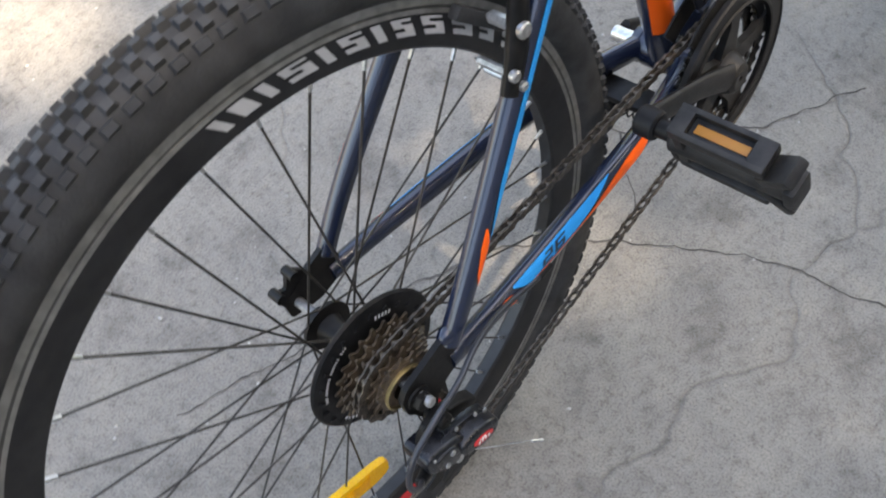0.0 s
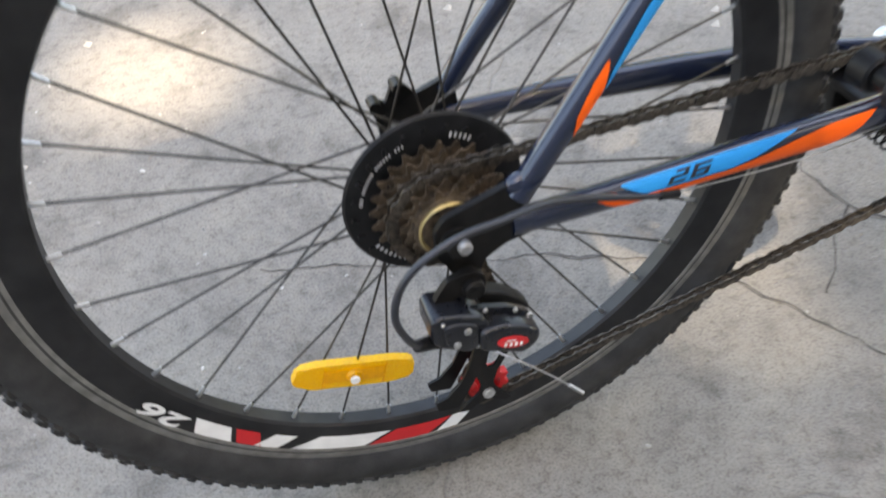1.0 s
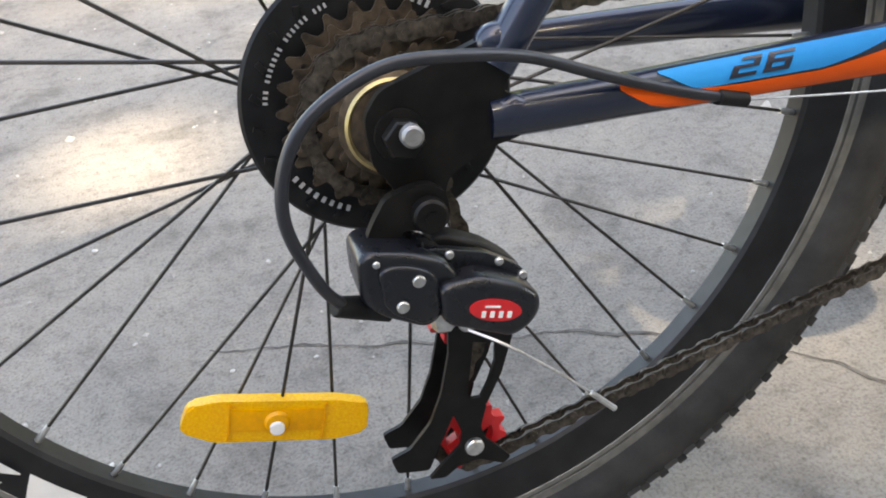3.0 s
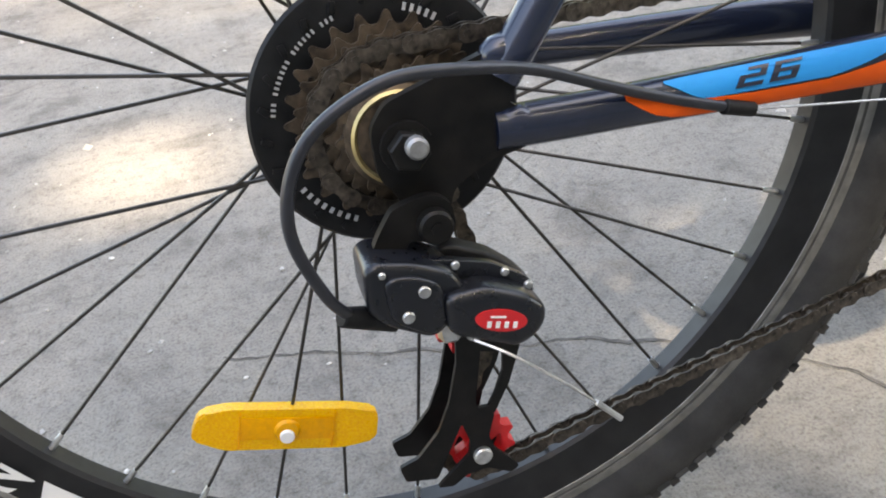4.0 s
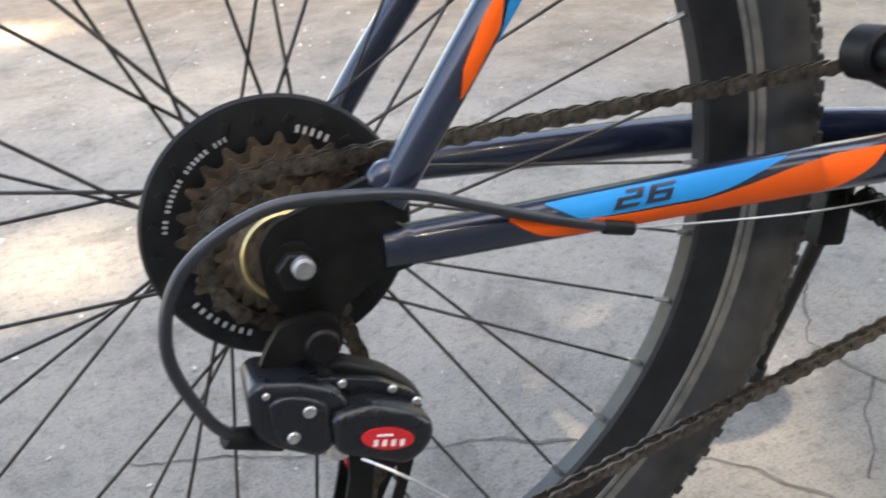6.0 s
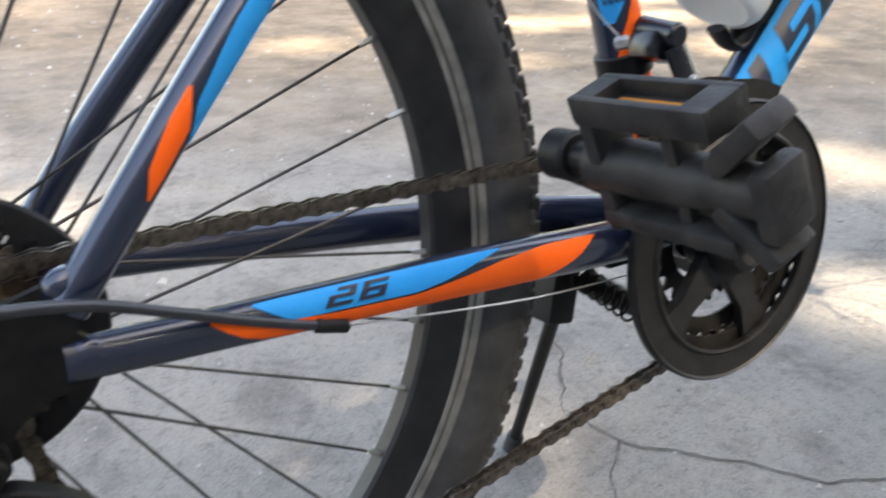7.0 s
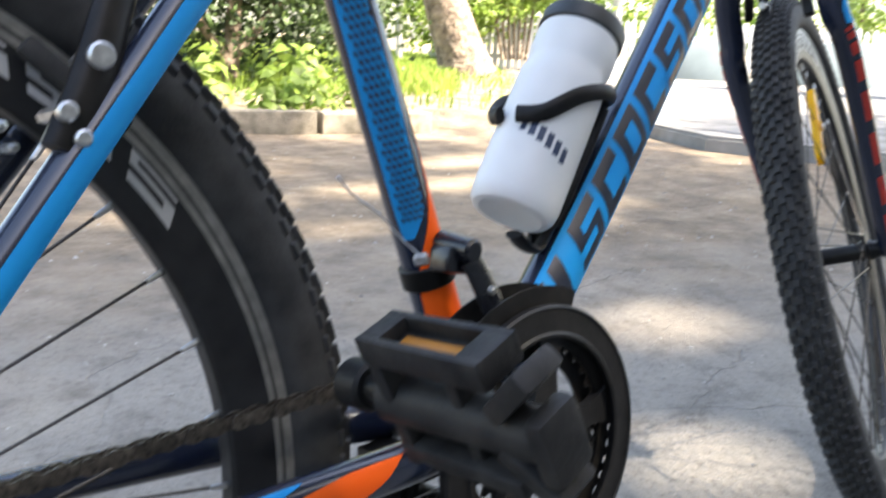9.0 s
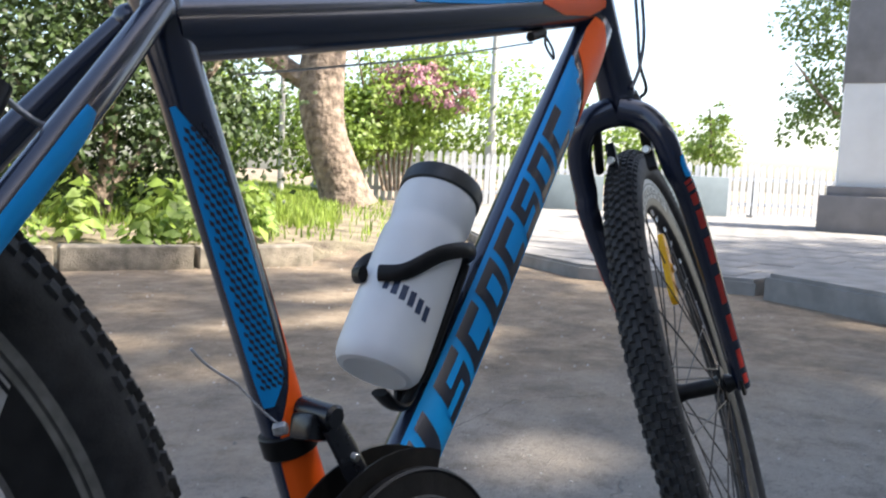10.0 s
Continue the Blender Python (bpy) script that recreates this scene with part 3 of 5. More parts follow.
# dropouts
bm = plate(rounded([(-0.014, 0.352), (-0.006, 0.362), (0.030, 0.372), (0.052, 0.378), (0.058, 0.364), (0.046, 0.352), (0.056, 0.346), (0.055, 0.330), (0.035, 0.327), (0.018, 0.318),
                    (0.012, 0.300), (-0.002, 0.300), (-0.008, 0.322), (-0.014, 0.330)], 0.004), -0.0770, -0.0715)
dropout = part("dropout", bm, M_BLACKMETAL, bicycle, "black steel dropout plate")
bm = plate(rounded([(-0.012, 0.330), (-0.012, 0.352), (0.020, 0.366), (0.052, 0.376), (0.056, 0.330), (0.02, 0.322)], 0.004), 0.0715, 0.0770)
plate(rounded([(-0.011, 0.345), (-0.017, 0.364), (-0.013, 0.371), (-0.003, 0.365), (0.004, 0.380), (0.011, 0.380), (0.022, 0.366)], 0.003), 0.0720, 0.0765, bm)
cyl(bm, (-0.0125, 0.08, 0.366), (-0.0125, 0.066, 0.366), 0.005, segs=16)
cyl(bm, (0.0075, 0.08, 0.377), (0.0075, 0.066, 0.377), 0.005, segs=16)
part("dropout", bm, M_BLACKMETAL, bicycle)
for p in ((0.047, -0.0745, 0.372), (0.050, -0.0745, 0.341)):
    bm = bmesh.new()
    bmesh.ops.create_icosphere(bm, subdivisions=2, radius=0.0092, matrix=Matrix.Translation(p) @ Matrix.Diagonal((1.15, 0.8, 0.95, 1)))
    part("weld", bm, M_PAINT, bicycle)

# ---- rear derailleur ----
bm = plate(rounded([(0.0014, 0.3232), (0.0075, 0.3222), (0.0131, 0.3174), (0.0138, 0.3064), (0.0054, 0.3003), (-0.0080, 0.3045), (-0.0105, 0.2990), (-0.0154, 0.2919), (-0.0290, 0.2930), (-0.0284, 0.2969), (-0.0199, 0.3111), (-0.0127, 0.3205)], 0.003), -0.0900, -0.0845)
derailleur = part("rear_derailleur", bm, M_BLACKMETAL, bicycle, "black rear derailleur with red jockey wheels")
bm = bmesh.new()
cyl(bm, (0.004, -0.0965, 0.310), (0.004, -0.076, 0.310), 0.0078, bevel=0.0012, segs=24)
part("mounting_bolt", bm, M_BLACKMETAL, derailleur)
bm = bmesh.new()
cyl(bm, (0.004, -0.0972, 0.310), (0.004, -0.0955, 0.310), 0.0030, segs=6)
part("hex_socket", bm, M_BLACKMETAL, derailleur)


def moulded(name, poly, y0, y1, mat, r=0.003, bevel=0.0025, parent=None, label=""):
    b = plate(rounded(poly, r), y0, y1)
    bmesh.ops.recalc_face_normals(b, faces=b.faces)
    es = [e for e in b.edges if abs(e.verts[0].co.y - e.verts[1].co.y) < 1e-7 and abs(e.verts[0].co.y - y0) < 1e-7]
    bmesh.ops.bevel(b, geom=es, offset=bevel, segments=3, affect="EDGES", profile=0.5, clamp_overlap=True)
    return part(name, b, mat, parent or derailleur, label, sharp=50)


M_GLOSS = material("gloss_black_plastic", (0.006, 0.007, 0.010), 0.28, 0, 0.2, 20, coat=0.15, spec=0.4, rough_vary=0.03)
moulded("knuckle", [(-0.0316, 0.3025), (-0.0262, 0.3056), (-0.008, 0.3008), (0.0056, 0.2935), (0.0105, 0.2845), (0.0045, 0.2795), (0.0022, 0.2690), (-0.0066, 0.2630), (-0.0248, 0.2738), (-0.0330, 0.2829)], -0.1065, -0.078, M_GLOSS, 0.006, 0.004)
moulded("knuckle_face", [(-0.0245, 0.2985), (-0.012, 0.2975), (0.0005, 0.2905), (0.0000, 0.2705), (-0.0080, 0.2668), (-0.0235, 0.2775)], -0.1090, -0.104, M_GLOSS, 0.006, 0.002)
moulded("body", [(-0.0005, 0.2850), (0.0187, 0.2850), (0.0357, 0.2765), (0.0440, 0.2681), (0.0428, 0.2600), (0.0372, 0.2540), (0.0288, 0.2508), (0.0201, 0.2553), (-0.0010, 0.2660)], -0.1120, -0.088, M_GLOSS, 0.005, 0.0045)
moulded("top_link", [(-0.0100, 0.2990), (0.0050, 0.2960), (0.0250, 0.2890), (0.0400, 0.2780), (0.0430, 0.2700), (0.0380, 0.2680), (0.0200, 0.2800), (0.0000, 0.2890)], -0.0985, -0.0940, M_GLOSS, 0.003, 0.001)
moulded("rear_link", [(0.0044, 0.2935), (0.0123, 0.2935), (0.0301, 0.2840), (0.0413, 0.2735), (0.0480, 0.2640), (0.0440, 0.2580), (0.0260, 0.2690), (0.0083, 0.2800)], -0.082, -0.070, M_PLASTIC, 0.004, 0.002)
for x, y, z, r in ((-0.0081, -0.1088, 0.2892, 0.0028), (-0.0166, -0.1088, 0.2792, 0.0028), (-0.024, -0.1062, 0.3000, 0.0016), (0.0085, -0.0985, 0.2925, 0.0020), (0.0300, -0.0985, 0.2835, 0.0020), (0.0400, -0.0985, 0.2740, 0.0022)):
    b = bmesh.new()
    cyl(b, (x, y + 0.001, z), (x, y - 0.0016, z), r, bevel=0.0005, segs=16)
    box(b, (x, y - 0.0016, z), (r * 1.3, 0.0004, r * 0.3), Matrix.Rotation(0.6, 3, "Y"))
    box(b, (x, y - 0.0016, z), (r * 0.3, 0.0004, r * 1.3), Matrix.Rotation(0.6, 3, "Y"))
    part("screw", b, M_STEEL, derailleur, "silver cross-head screw")
b = bmesh.new()
ring0 = [(0.0222 + 0.0115 * math.cos(2 * math.pi * k / 28), 0.2680 + 0.0056 * math.sin(2 * math.pi * k / 28) - 0.0034 * math.cos(2 * math.pi * k / 28)) for k in range(28)]
plate(ring0, -0.1126, -0.1110, b)
part("badge", b, M_RED, derailleur, "red oval badge")
for k in range(4):
    b = bmesh.new()
    x = 0.0165 + k * 0.0038
    box(b, (x, -0.1128, 0.2660 - (x - 0.0222) * 0.3), (0.0019, 0.0004, 0.0030), Matrix.Rotation(0.28, 3, "Y"))
    part("badge_lettering", b, M_WHITE, derailleur)
b = bmesh.new()
box(b, (0.021, -0.1128, 0.2702), (0.007, 0.0004, 0.0009), Matrix.Rotation(0.28, 3, "Y"))
part("badge_lettering", b, M_WHITE, derailleur)
b = bmesh.new()
cyl(b, (-0.030, -0.0965, 0.276), (-0.044, -0.103, 0.284), 0.0055, 0.0045, bevel=0.0008)
cyl(b, (-0.020, -0.0960, 0.273), (-0.031, -0.0965, 0.277), 0.0065, 0.006, bevel=0.0008)
part("barrel_adjuster", b, M_PLASTIC, derailleur)
b = bmesh.new()
hexnut(b, (0.0025, -0.090, 0.263), (0.1, 0, -1), 0.0062, 0.011)
part("pinch_bolt", b, M_STEEL, derailleur, "silver pinch bolt")
for y0, nm in ((-0.0625, "outer_cage"), (-0.0410, "inner_cage")):
    b = bmesh.new()
    outer = [(0.0120, 0.2500), (0.0450, 0.2500), (0.0425, 0.2200), (0.0345, 0.1996), (0.0245, 0.1830), (0.0060, 0.1800), (0.0000, 0.1930), (0.0080, 0.2180)]
    inner = [(0.0215, 0.2225), (0.0330, 0.2190), (0.0318, 0.2080), (0.0260, 0.1950), (0.0215, 0.1880), (0.0160, 0.1885), (0.0150, 0.1935), (0.0180, 0.2060)]
    outline_ring(b, outer, inner, y0 - 0.0012, y0 + 0.0012)
    plate(rounded([(0.0245, 0.1830), (0.0195, 0.1690), (0.0215, 0.1600), (0.0300, 0.1490), (0.0340, 0.1430), (0.0290, 0.1400), (0.0160, 0.1480), (0.0040, 0.1470), (-0.0040, 0.1420), (-0.0130, 0.1440), (-0.0020, 0.1530), (0.0070, 0.1600), (0.0090, 0.1680), (0.0060, 0.1800)], 0.002), y0 - 0.0011, y0 + 0.0013, b)
    plate(rounded([(0.0085, 0.2200), (0.0010, 0.1960), (-0.0070, 0.1800), (-0.0200, 0.1670), (-0.0310, 0.1640), (-0.0290, 0.1540), (-0.0120, 0.1500), (-0.0005, 0.1700), (0.0085, 0.1860)], 0.002), y0 - 0.0009, y0 + 0.0015, b)
    part(nm, b, M_BLACKMETAL, derailleur, "black steel cage plate with a slot")
for cx, cz, rr, n in ((0.0141, 0.1584, 0.0195, 11), (0.020, 0.236, 0.0165, 10)):
    b = bmesh.new()
    gear(b, n, rr - 0.0022, rr + 0.0022, 0.0135, -0.0560, -0.0485, (cx, cz))
    gear(b, 12, 0.0065, 0.0066, 0.003, -0.0565, -0.0480, (cx, cz))
    for k in range(4):
        a = math.pi / 2 * k + 0.5
        box(b, (cx + 0.0100 * math.cos(a), -0.0522, cz + 0.0100 * math.sin(a)), (0.0085, 0.006, 0.0075), Matrix.Rotation(-a, 3, "Y"))
    part("jockey_wheel", b, M_JOCKEY, derailleur, "red plastic jockey wheel")
    b = bmesh.new()
    cyl(b, (cx, -0.0660, cz), (cx, -0.039, cz), 0.0036, bevel=0.0006, segs=16)
    cyl(b, (cx, -0.0672, cz), (cx, -0.0632, cz), 0.0052, bevel=0.0009, segs=18)
    part("jockey_bolt", b, M_STEEL, derailleur, "silver jockey wheel bolt")

# gear cable
b = wire([(-0.040, -0.102, 0.283), (-0.048, -0.112, 0.300), (-0.0555, -0.119, 0.330), (-0.051, -0.121, 0.354), (-0.037, -0.121, 0.371), (-0.010, -0.119, 0.3815), (0.020, -0.112, 0.3785),
          (0.052, -0.098, 0.3690), (0.084, -0.0865, 0.354), (0.112, -0.081, 0.3415), (0.138, -0.0790, 0.3315), (0.154, -0.0775, 0.3260)], 0.0026, 80, 12)
housing = part("cable_housing", b, M_CABLE, bicycle, "black gear cable housing loop")
b = bmesh.new()
cyl(b, (0.149, -0.0780, 0.3275), (0.167, -0.0745, 0.3215), 0.0038, bevel=0.0008)
part("ferrule", b, M_PLASTIC, housing)
part("bare_cable", wire([(0.167, -0.0745, 0.3215), (0.30, -0.054, 0.2965), (0.44, -0.022, 0.2760)], 0.0006, 12, 5), M_WIRE, housing)
b = wire([(0.010, -0.108, 0.259), (0.024, -0.118, 0.2525), (0.045, -0.128, 0.236), (0.0625, -0.136, 0.2195)], 0.0007, 20, 6)
tail = part("cable_tail", b, M_WIRE, bicycle, "loose silver cable end with crimp")
b = bmesh.new()
cyl(b, (0.0545, -0.1325, 0.2275), (0.0640, -0.1368, 0.2180), 0.0014, bevel=0.0003, segs=8)
part("crimp", b, M_STEEL, tail)

# ---- chain ----
RING_C, RING_Y = Vector((0.4655, 0, 0.2985)), -0.050
path = []


def arc(cx, cz, r, a0, a1, y, n=14):
    for k in range(n + 1):
        a = radians(a0 + (a1 - a0) * k / n)
        path.append(Vector((cx + r * math.cos(a), y, cz + r * math.sin(a))))


arc(0, 0.342, 0.0368, 88, 300, -0.0495)
arc(0.020, 0.236, 0.0168, 30, -40, -0.0522, 5)
arc(0.0141, 0.1584, 0.0200, 170, 285, -0.0522, 8)
arc(RING_C.x, RING_C.z, 0.0770, -100, 91, RING_Y, 22)
path.append(path[0])
lens = [0.0]
for a, b_ in zip(path, path[1:]):
    lens.append(lens[-1] + (b_ - a).length)


def along(s):
    i = 0
    while i < len(lens) - 2 and lens[i + 1] < s:
        i += 1
    f = (s - lens[i]) / max(1e-9, lens[i + 1] - lens[i])
    return path[i].lerp(path[i + 1], f)


def link_mesh(y, th):
    b = bmesh.new()
    P = 0.0127
    outl = []
    for k in range(7):
        a = radians(-105 + 210 * k / 6)
        outl.append((P / 2 + 0.0044 * math.cos(a), 0.0044 * math.sin(a)))
    outl.append((0, 0.0030))
    for k in range(7):
        a = radians(75 + 210 * k / 6)
        outl.append((-P / 2 + 0.0044 * math.cos(a), 0.0044 * math.sin(a)))
    outl.append((0, -0.0030))
    for s in (-1, 1):
        plate(outl, s * y - th / 2, s * y + th / 2, b)
    for sx in (-P / 2, P / 2):
        cyl(b, (sx, -y - 0.0009, 0), (sx, y + 0.0009, 0), 0.0020, segs=8)
    return finish(b, "chain_link", M_CHAIN, 40)


chain = part("chain", link_mesh(0.0034, 0.001), None, bicycle, "oily brown steel chain")
count = round(lens[-1] / 0.0127 / 2) * 2
step = lens[-1] / count
outer_link, inner_link = chain.data, link_mesh(0.0024, 0.001)
for k in range(count):
    p, q = along(k * step), along((k + 1) * step % lens[-1])
    d = (q - p).normalized()
    up = d.cross(Vector((0, 1, 0))).normalized() * -1
    sd = up.cross(d)
    m = Matrix((d, sd, up)).transposed().to_4x4()
    m.translation = (p + q) / 2
    if k == 0:
        chain.matrix_basis = m
        m0 = m.inverted()
        continue
    ln = part("link", inner_link if k % 2 else outer_link, None, chain)
    ln.matrix_basis = m0 @ m

# ---- crankset ----
b = bmesh.new()
N = 96
big = [(RING_C.x + 0.099 * math.cos(2 * math.pi * k / N), RING_C.z + 0.099 * math.sin(2 * math.pi * k / N)) for k in range(N)]
mid = [(RING_C.x + 0.0765 * math.cos(2 * math.pi * k / N), RING_C.z + 0.0765 * math.sin(2 * math.pi * k / N)) for k in range(N)]
outline_ring(b, big, mid, -0.0690, -0.0650)
lathe([(0.0765, -0.0650), (0.0765, -0.0705), (0.0785, -0.0712), (0.0805, -0.0695)], N, center=RING_C, bm=b)
lathe([(0.0960, -0.0692), (0.0975, -0.0708), (0.0992, -0.0690), (0.0992, -0.0640)], N, center=RING_C, bm=b)
crankset = part("chain_guard", b, M_PLASTIC, bicycle, "black plastic chain guard disc")
for t, y in ((42, -0.0590), (36, -0.0500), (24, -0.0410)):
    rp = t * 0.0127 / (2 * math.pi)
    b = bmesh.new()
    gear(b, t, rp - 0.003, rp + 0.0032, rp - 0.015, y - 0.001, y + 0.001, (RING_C.x, RING_C.z))
    part("chainring", b, M_BLACKMETAL, bicycle)
for k in range(5):
    a = radians(150 + 72 * k)
    u, v = Vector((math.cos(a), 0, math.sin(a))), Vector((-math.sin(a), 0, math.cos(a)))
    pts = [RING_C + u * 0.014 + v * 0.016, RING_C + u * 0.055 + v * 0.008, RING_C + u * 0.080 + v * 0.014, RING_C + u * 0.080 - v * 0.014, RING_C + u * 0.055 - v * 0.008, RING_C + u * 0.014 - v * 0.016]
    b = plate([(p.x, p.z) for p in pts], -0.0640, -0.0560)
    part("spider_arm", b, M_PLASTIC, bicycle)
b = lathe([(0.003, -0.082), (0.012, -0.083), (0.017, -0.080), (0.022, -0.070), (0.024, -0.062), (0.022, -0.040), (0.010, -0.038)], 36, center=RING_C)
part("crank_hub", b, M_PLASTIC, bicycle)
END = Vector((0.2985, -0.0840, 0.3890))
crank = part("crank_arm", Tube([(RING_C.x, -0.074, RING_C.z), (0.395, -0.076, 0.341), END], [(0.0075, 0.0155), (0.0065, 0.0125), (0.0065, 0.0125)], 16).mesh(segs=20), M_PLASTIC, bicycle, "black crank arm pointing backwards")
b = bmesh.new()
cyl(b, END + Vector((0, 0.007, 0)), END + Vector((0, -0.013, 0)), 0.0138, bevel=0.002, segs=28)
part("crank_end", b, M_PLASTIC, bicycle)
LEND = Vector((0.608, 0.088, 0.212))
b = Tube([(RING_C.x, 0.060, RING_C.z), (0.53, 0.072, 0.257), LEND], [(0.0065, 0.0145), (0.006, 0.012), (0.006, 0.012)], 16).mesh(segs=20)
part("crank_arm", b, M_PLASTIC, bicycle)
b = bmesh.new()
cyl(b, (BB.x, -0.075, BB.z), (BB.x, 0.066, BB.z), 0.0085, bevel=0.001)
part("crank_axle", b, M_STEEL, bicycle)

# pedal, standing on edge: u across the platform, v its thickness
PU, PV = Vector((-0.36, 0, 0.933)), Vector((0.933, 0, 0.36))
PR = Matrix((PU, Vector((0, -1, 0)), PV)).transposed()


def pbox(b, u, y, v, su, sy, sv, bev=0.003, tilt=0.0):
    box(b, END + PU * (u * (0.92 if u > 0 else 0.74)) + Vector((0, -y - 0.017, 0)) + PV * v, (su, sy, sv), PR @ Matrix.Rotation(tilt, 3, "Z"), bev)


b = bmesh.new()
pbox(b, 0.0345, 0.060, 0, 0.007, 0.082, 0.027, 0.002)
pedal = part("pedal", b, M_PEDAL, bicycle, "scuffed black plastic pedal with orange reflector")
for nm, args in (("pedal_wall", (0.0400, 0.060, -0.0112, 0.013, 0.082, 0.005, 0.0015)), ("pedal_wall", (0.0400, 0.060, 0.0112, 0.013, 0.082, 0.005, 0.0015)),
                 ("pedal_cap", (0.0400, 0.026, 0, 0.0125, 0.014, 0.0245, 0.0015)), ("pedal_cap", (0.0400, 0.093, 0, 0.0125, 0.016, 0.0245, 0.0015)),
                 ("pedal_rail", (-0.0330, 0.060, 0, 0.010, 0.082, 0.027, 0.003)), ("pedal_end", (0.002, 0.024, 0, 0.070, 0.010, 0.025, 0.003)), ("pedal_end", (0.0, 0.119, 0, 0.034, 0.011, 0.026, 0.004)),
                 ("pedal_web", (-0.018, 0.064, 0.004, 0.009, 0.084, 0.015, 0.003)), ("pedal_web", (0.0, 0.070, 0.0, 0.060, 0.008, 0.016, 0.003)),
                 ("pedal_corner", (0.0275, 0.108, 0, 0.036, 0.011, 0.0255, 0.003, 0.85)), ("pedal_corner", (-0.0230, 0.106, 0, 0.036, 0.011, 0.0255, 0.003, -0.85))):
    b = bmesh.new()
    pbox(b, *args)
    part(nm, b, M_PEDAL, pedal)
b = bmesh.new()
cyl(b, END + Vector((0, -0.028, 0)), END + Vector((0, -0.133, 0)), 0.0145, 0.0120, segs=24, bevel=0.002)
part("pedal_barrel", b, M_PEDAL, pedal)
b = bmesh.new()
cyl(b, END + Vector((0, -0.010, 0)), END + Vector((0, -0.040, 0)), 0.0088, segs=18)
part("pedal_spindle", b, M_BLACKMETAL, pedal)
for sg in (1,):
    b = bmesh.new()
    pbox(b, sg * 0.0388, 0.060, 0.0, 0.0014, 0.046, 0.0080, 0.0004)
    part("pedal_reflector", b, M_PEDALREF, pedal, "orange pedal reflector")

# ---- front derailleur ----
c0, n1, n2, _r = T_ST.at(0.275)
tdir = (T_ST.at(0.30)[0] - T_ST.at(0.25)[0]).normalized()
b = bmesh.new()
cyl(b, c0 - tdir * 0.008, c0 + tdir * 0.008, 0.0195, segs=28, bevel=0.001)
fder = part("front_derailleur", b, M_BLACKMETAL, bicycle, "black front derailleur clamped to the seat tube")
b = bmesh.new()
cyl(b, (0.391, -0.027, 0.438), (0.396, -0.034, 0.4395), 0.0045, segs=6, bevel=0.001)
part("clamp_bolt", b, M_AXLE, fder, "dull silver clamp bolt")
b = bmesh.new()
box(b, (0.424, -0.030, 0.4335), (0.030, 0.022, 0.018), Matrix.Rotation(0.25, 3, "Y"), 0.004)
part("linkage", b, M_GLOSS, fder)
b = bmesh.new()
cyl(b, (0.424, -0.016, 0.446), (0.424, -0.050, 0.4405), 0.0085, bevel=0.002, segs=20)
part("linkage_pivot", b, M_GLOSS, fder)
b = Tube([(0.424, -0.045, 0.436), (0.433, -0.046, 0.418), (0.440, -0.048, 0.400)], [(0.004, 0.009), (0.004, 0.010), (0.004, 0.010)], 10).mesh(segs=12)
part("linkage_arm", b, M_GLOSS, fder)
b = bmesh.new()
cyl(b, (0.436, -0.049, 0.413), (0.436, -0.054, 0.412), 0.003, segs=12, bevel=0.0006)
part("screw", b, M_STEEL, fder)
for y in (-0.062, -0.036):
    pts = []
    for r, rng in ((0.112, range(0, 9)), (0.086, range(8, -1, -1))):
        for k in rng:
            a = radians(128 - 62 * k / 8)
            pts.append((RING_C.x + r * math.cos(a), RING_C.z + r * math.sin(a)))
    part("derailleur_cage", plate(pts, y - 0.001, y + 0.001), M_BLACKMETAL, fder)
part("cable", wire([(0.374, -0.016, 0.470), (0.385, -0.024, 0.452), (0.396, -0.034, 0.437)], 0.0006, 10, 5), M_WIRE, fder)
part("cable_end", wire([(0.374, -0.016, 0.470), (0.352, -0.018, 0.485), (0.340, -0.020, 0.497)], 0.0009, 10, 5), M_WIRE, fder)

# ---- kickstand ----
FOOT = Vector((0.442, 0.172, 0.0335))
TOP = Vector((0.400, 0.047, 0.233))
b = bmesh.new()
box(b, (0.392, 0.040, 0.256), (0.026, 0.030, 0.056), Matrix.Rotation(0.2, 3, "Y"), 0.005)
kick = part("kickstand", b, M_PLASTIC, bicycle, "black kickstand folded out, rubber tipped")
b = bmesh.new()
cyl(b, TOP, FOOT, 0.0062, 0.0055, segs=14)
part("kickstand_leg", b, M_BLACKMETAL, kick)
b = bmesh.new()
d = (FOOT - TOP).normalized()
cyl(b, FOOT - d * 0.022, FOOT + d * 0.006, 0.0085, 0.0095, segs=16, bevel=0.002)
part("kickstand_foot", b, M_TYRE, kick, "rubber foot")
b = bmesh.new()
cyl(b, (0.405, 0.02, 0.262), (0.452, 0.012, 0.232), 0.0095, segs=16, bevel=0.0015)
part("kickstand_bolt", b, M_BLACKMETAL, kick)
b = bmesh.new()
for k in range(7):
    lathe([(0.0085, -0.001), (0.0105, 0.0), (0.0085, 0.001)], 12, center=(0.398 + k * 0.004, 0.016 - k * 0.0045, 0.268 - k * 0.004), bm=b)
tagged(part("kickstand_spring", b, M_BLACKMETAL, kick), kind="stuff")
b = bmesh.new()
box(b, (0.392, 0.0, 0.296), (0.030, 0.074, 0.008), None, 0.002)
box(b, (0.392, 0.030, 0.281), (0.020, 0.012, 0.028), None, 0.002)
part("kickstand_bracket", b, M_BLACKMETAL, kick)

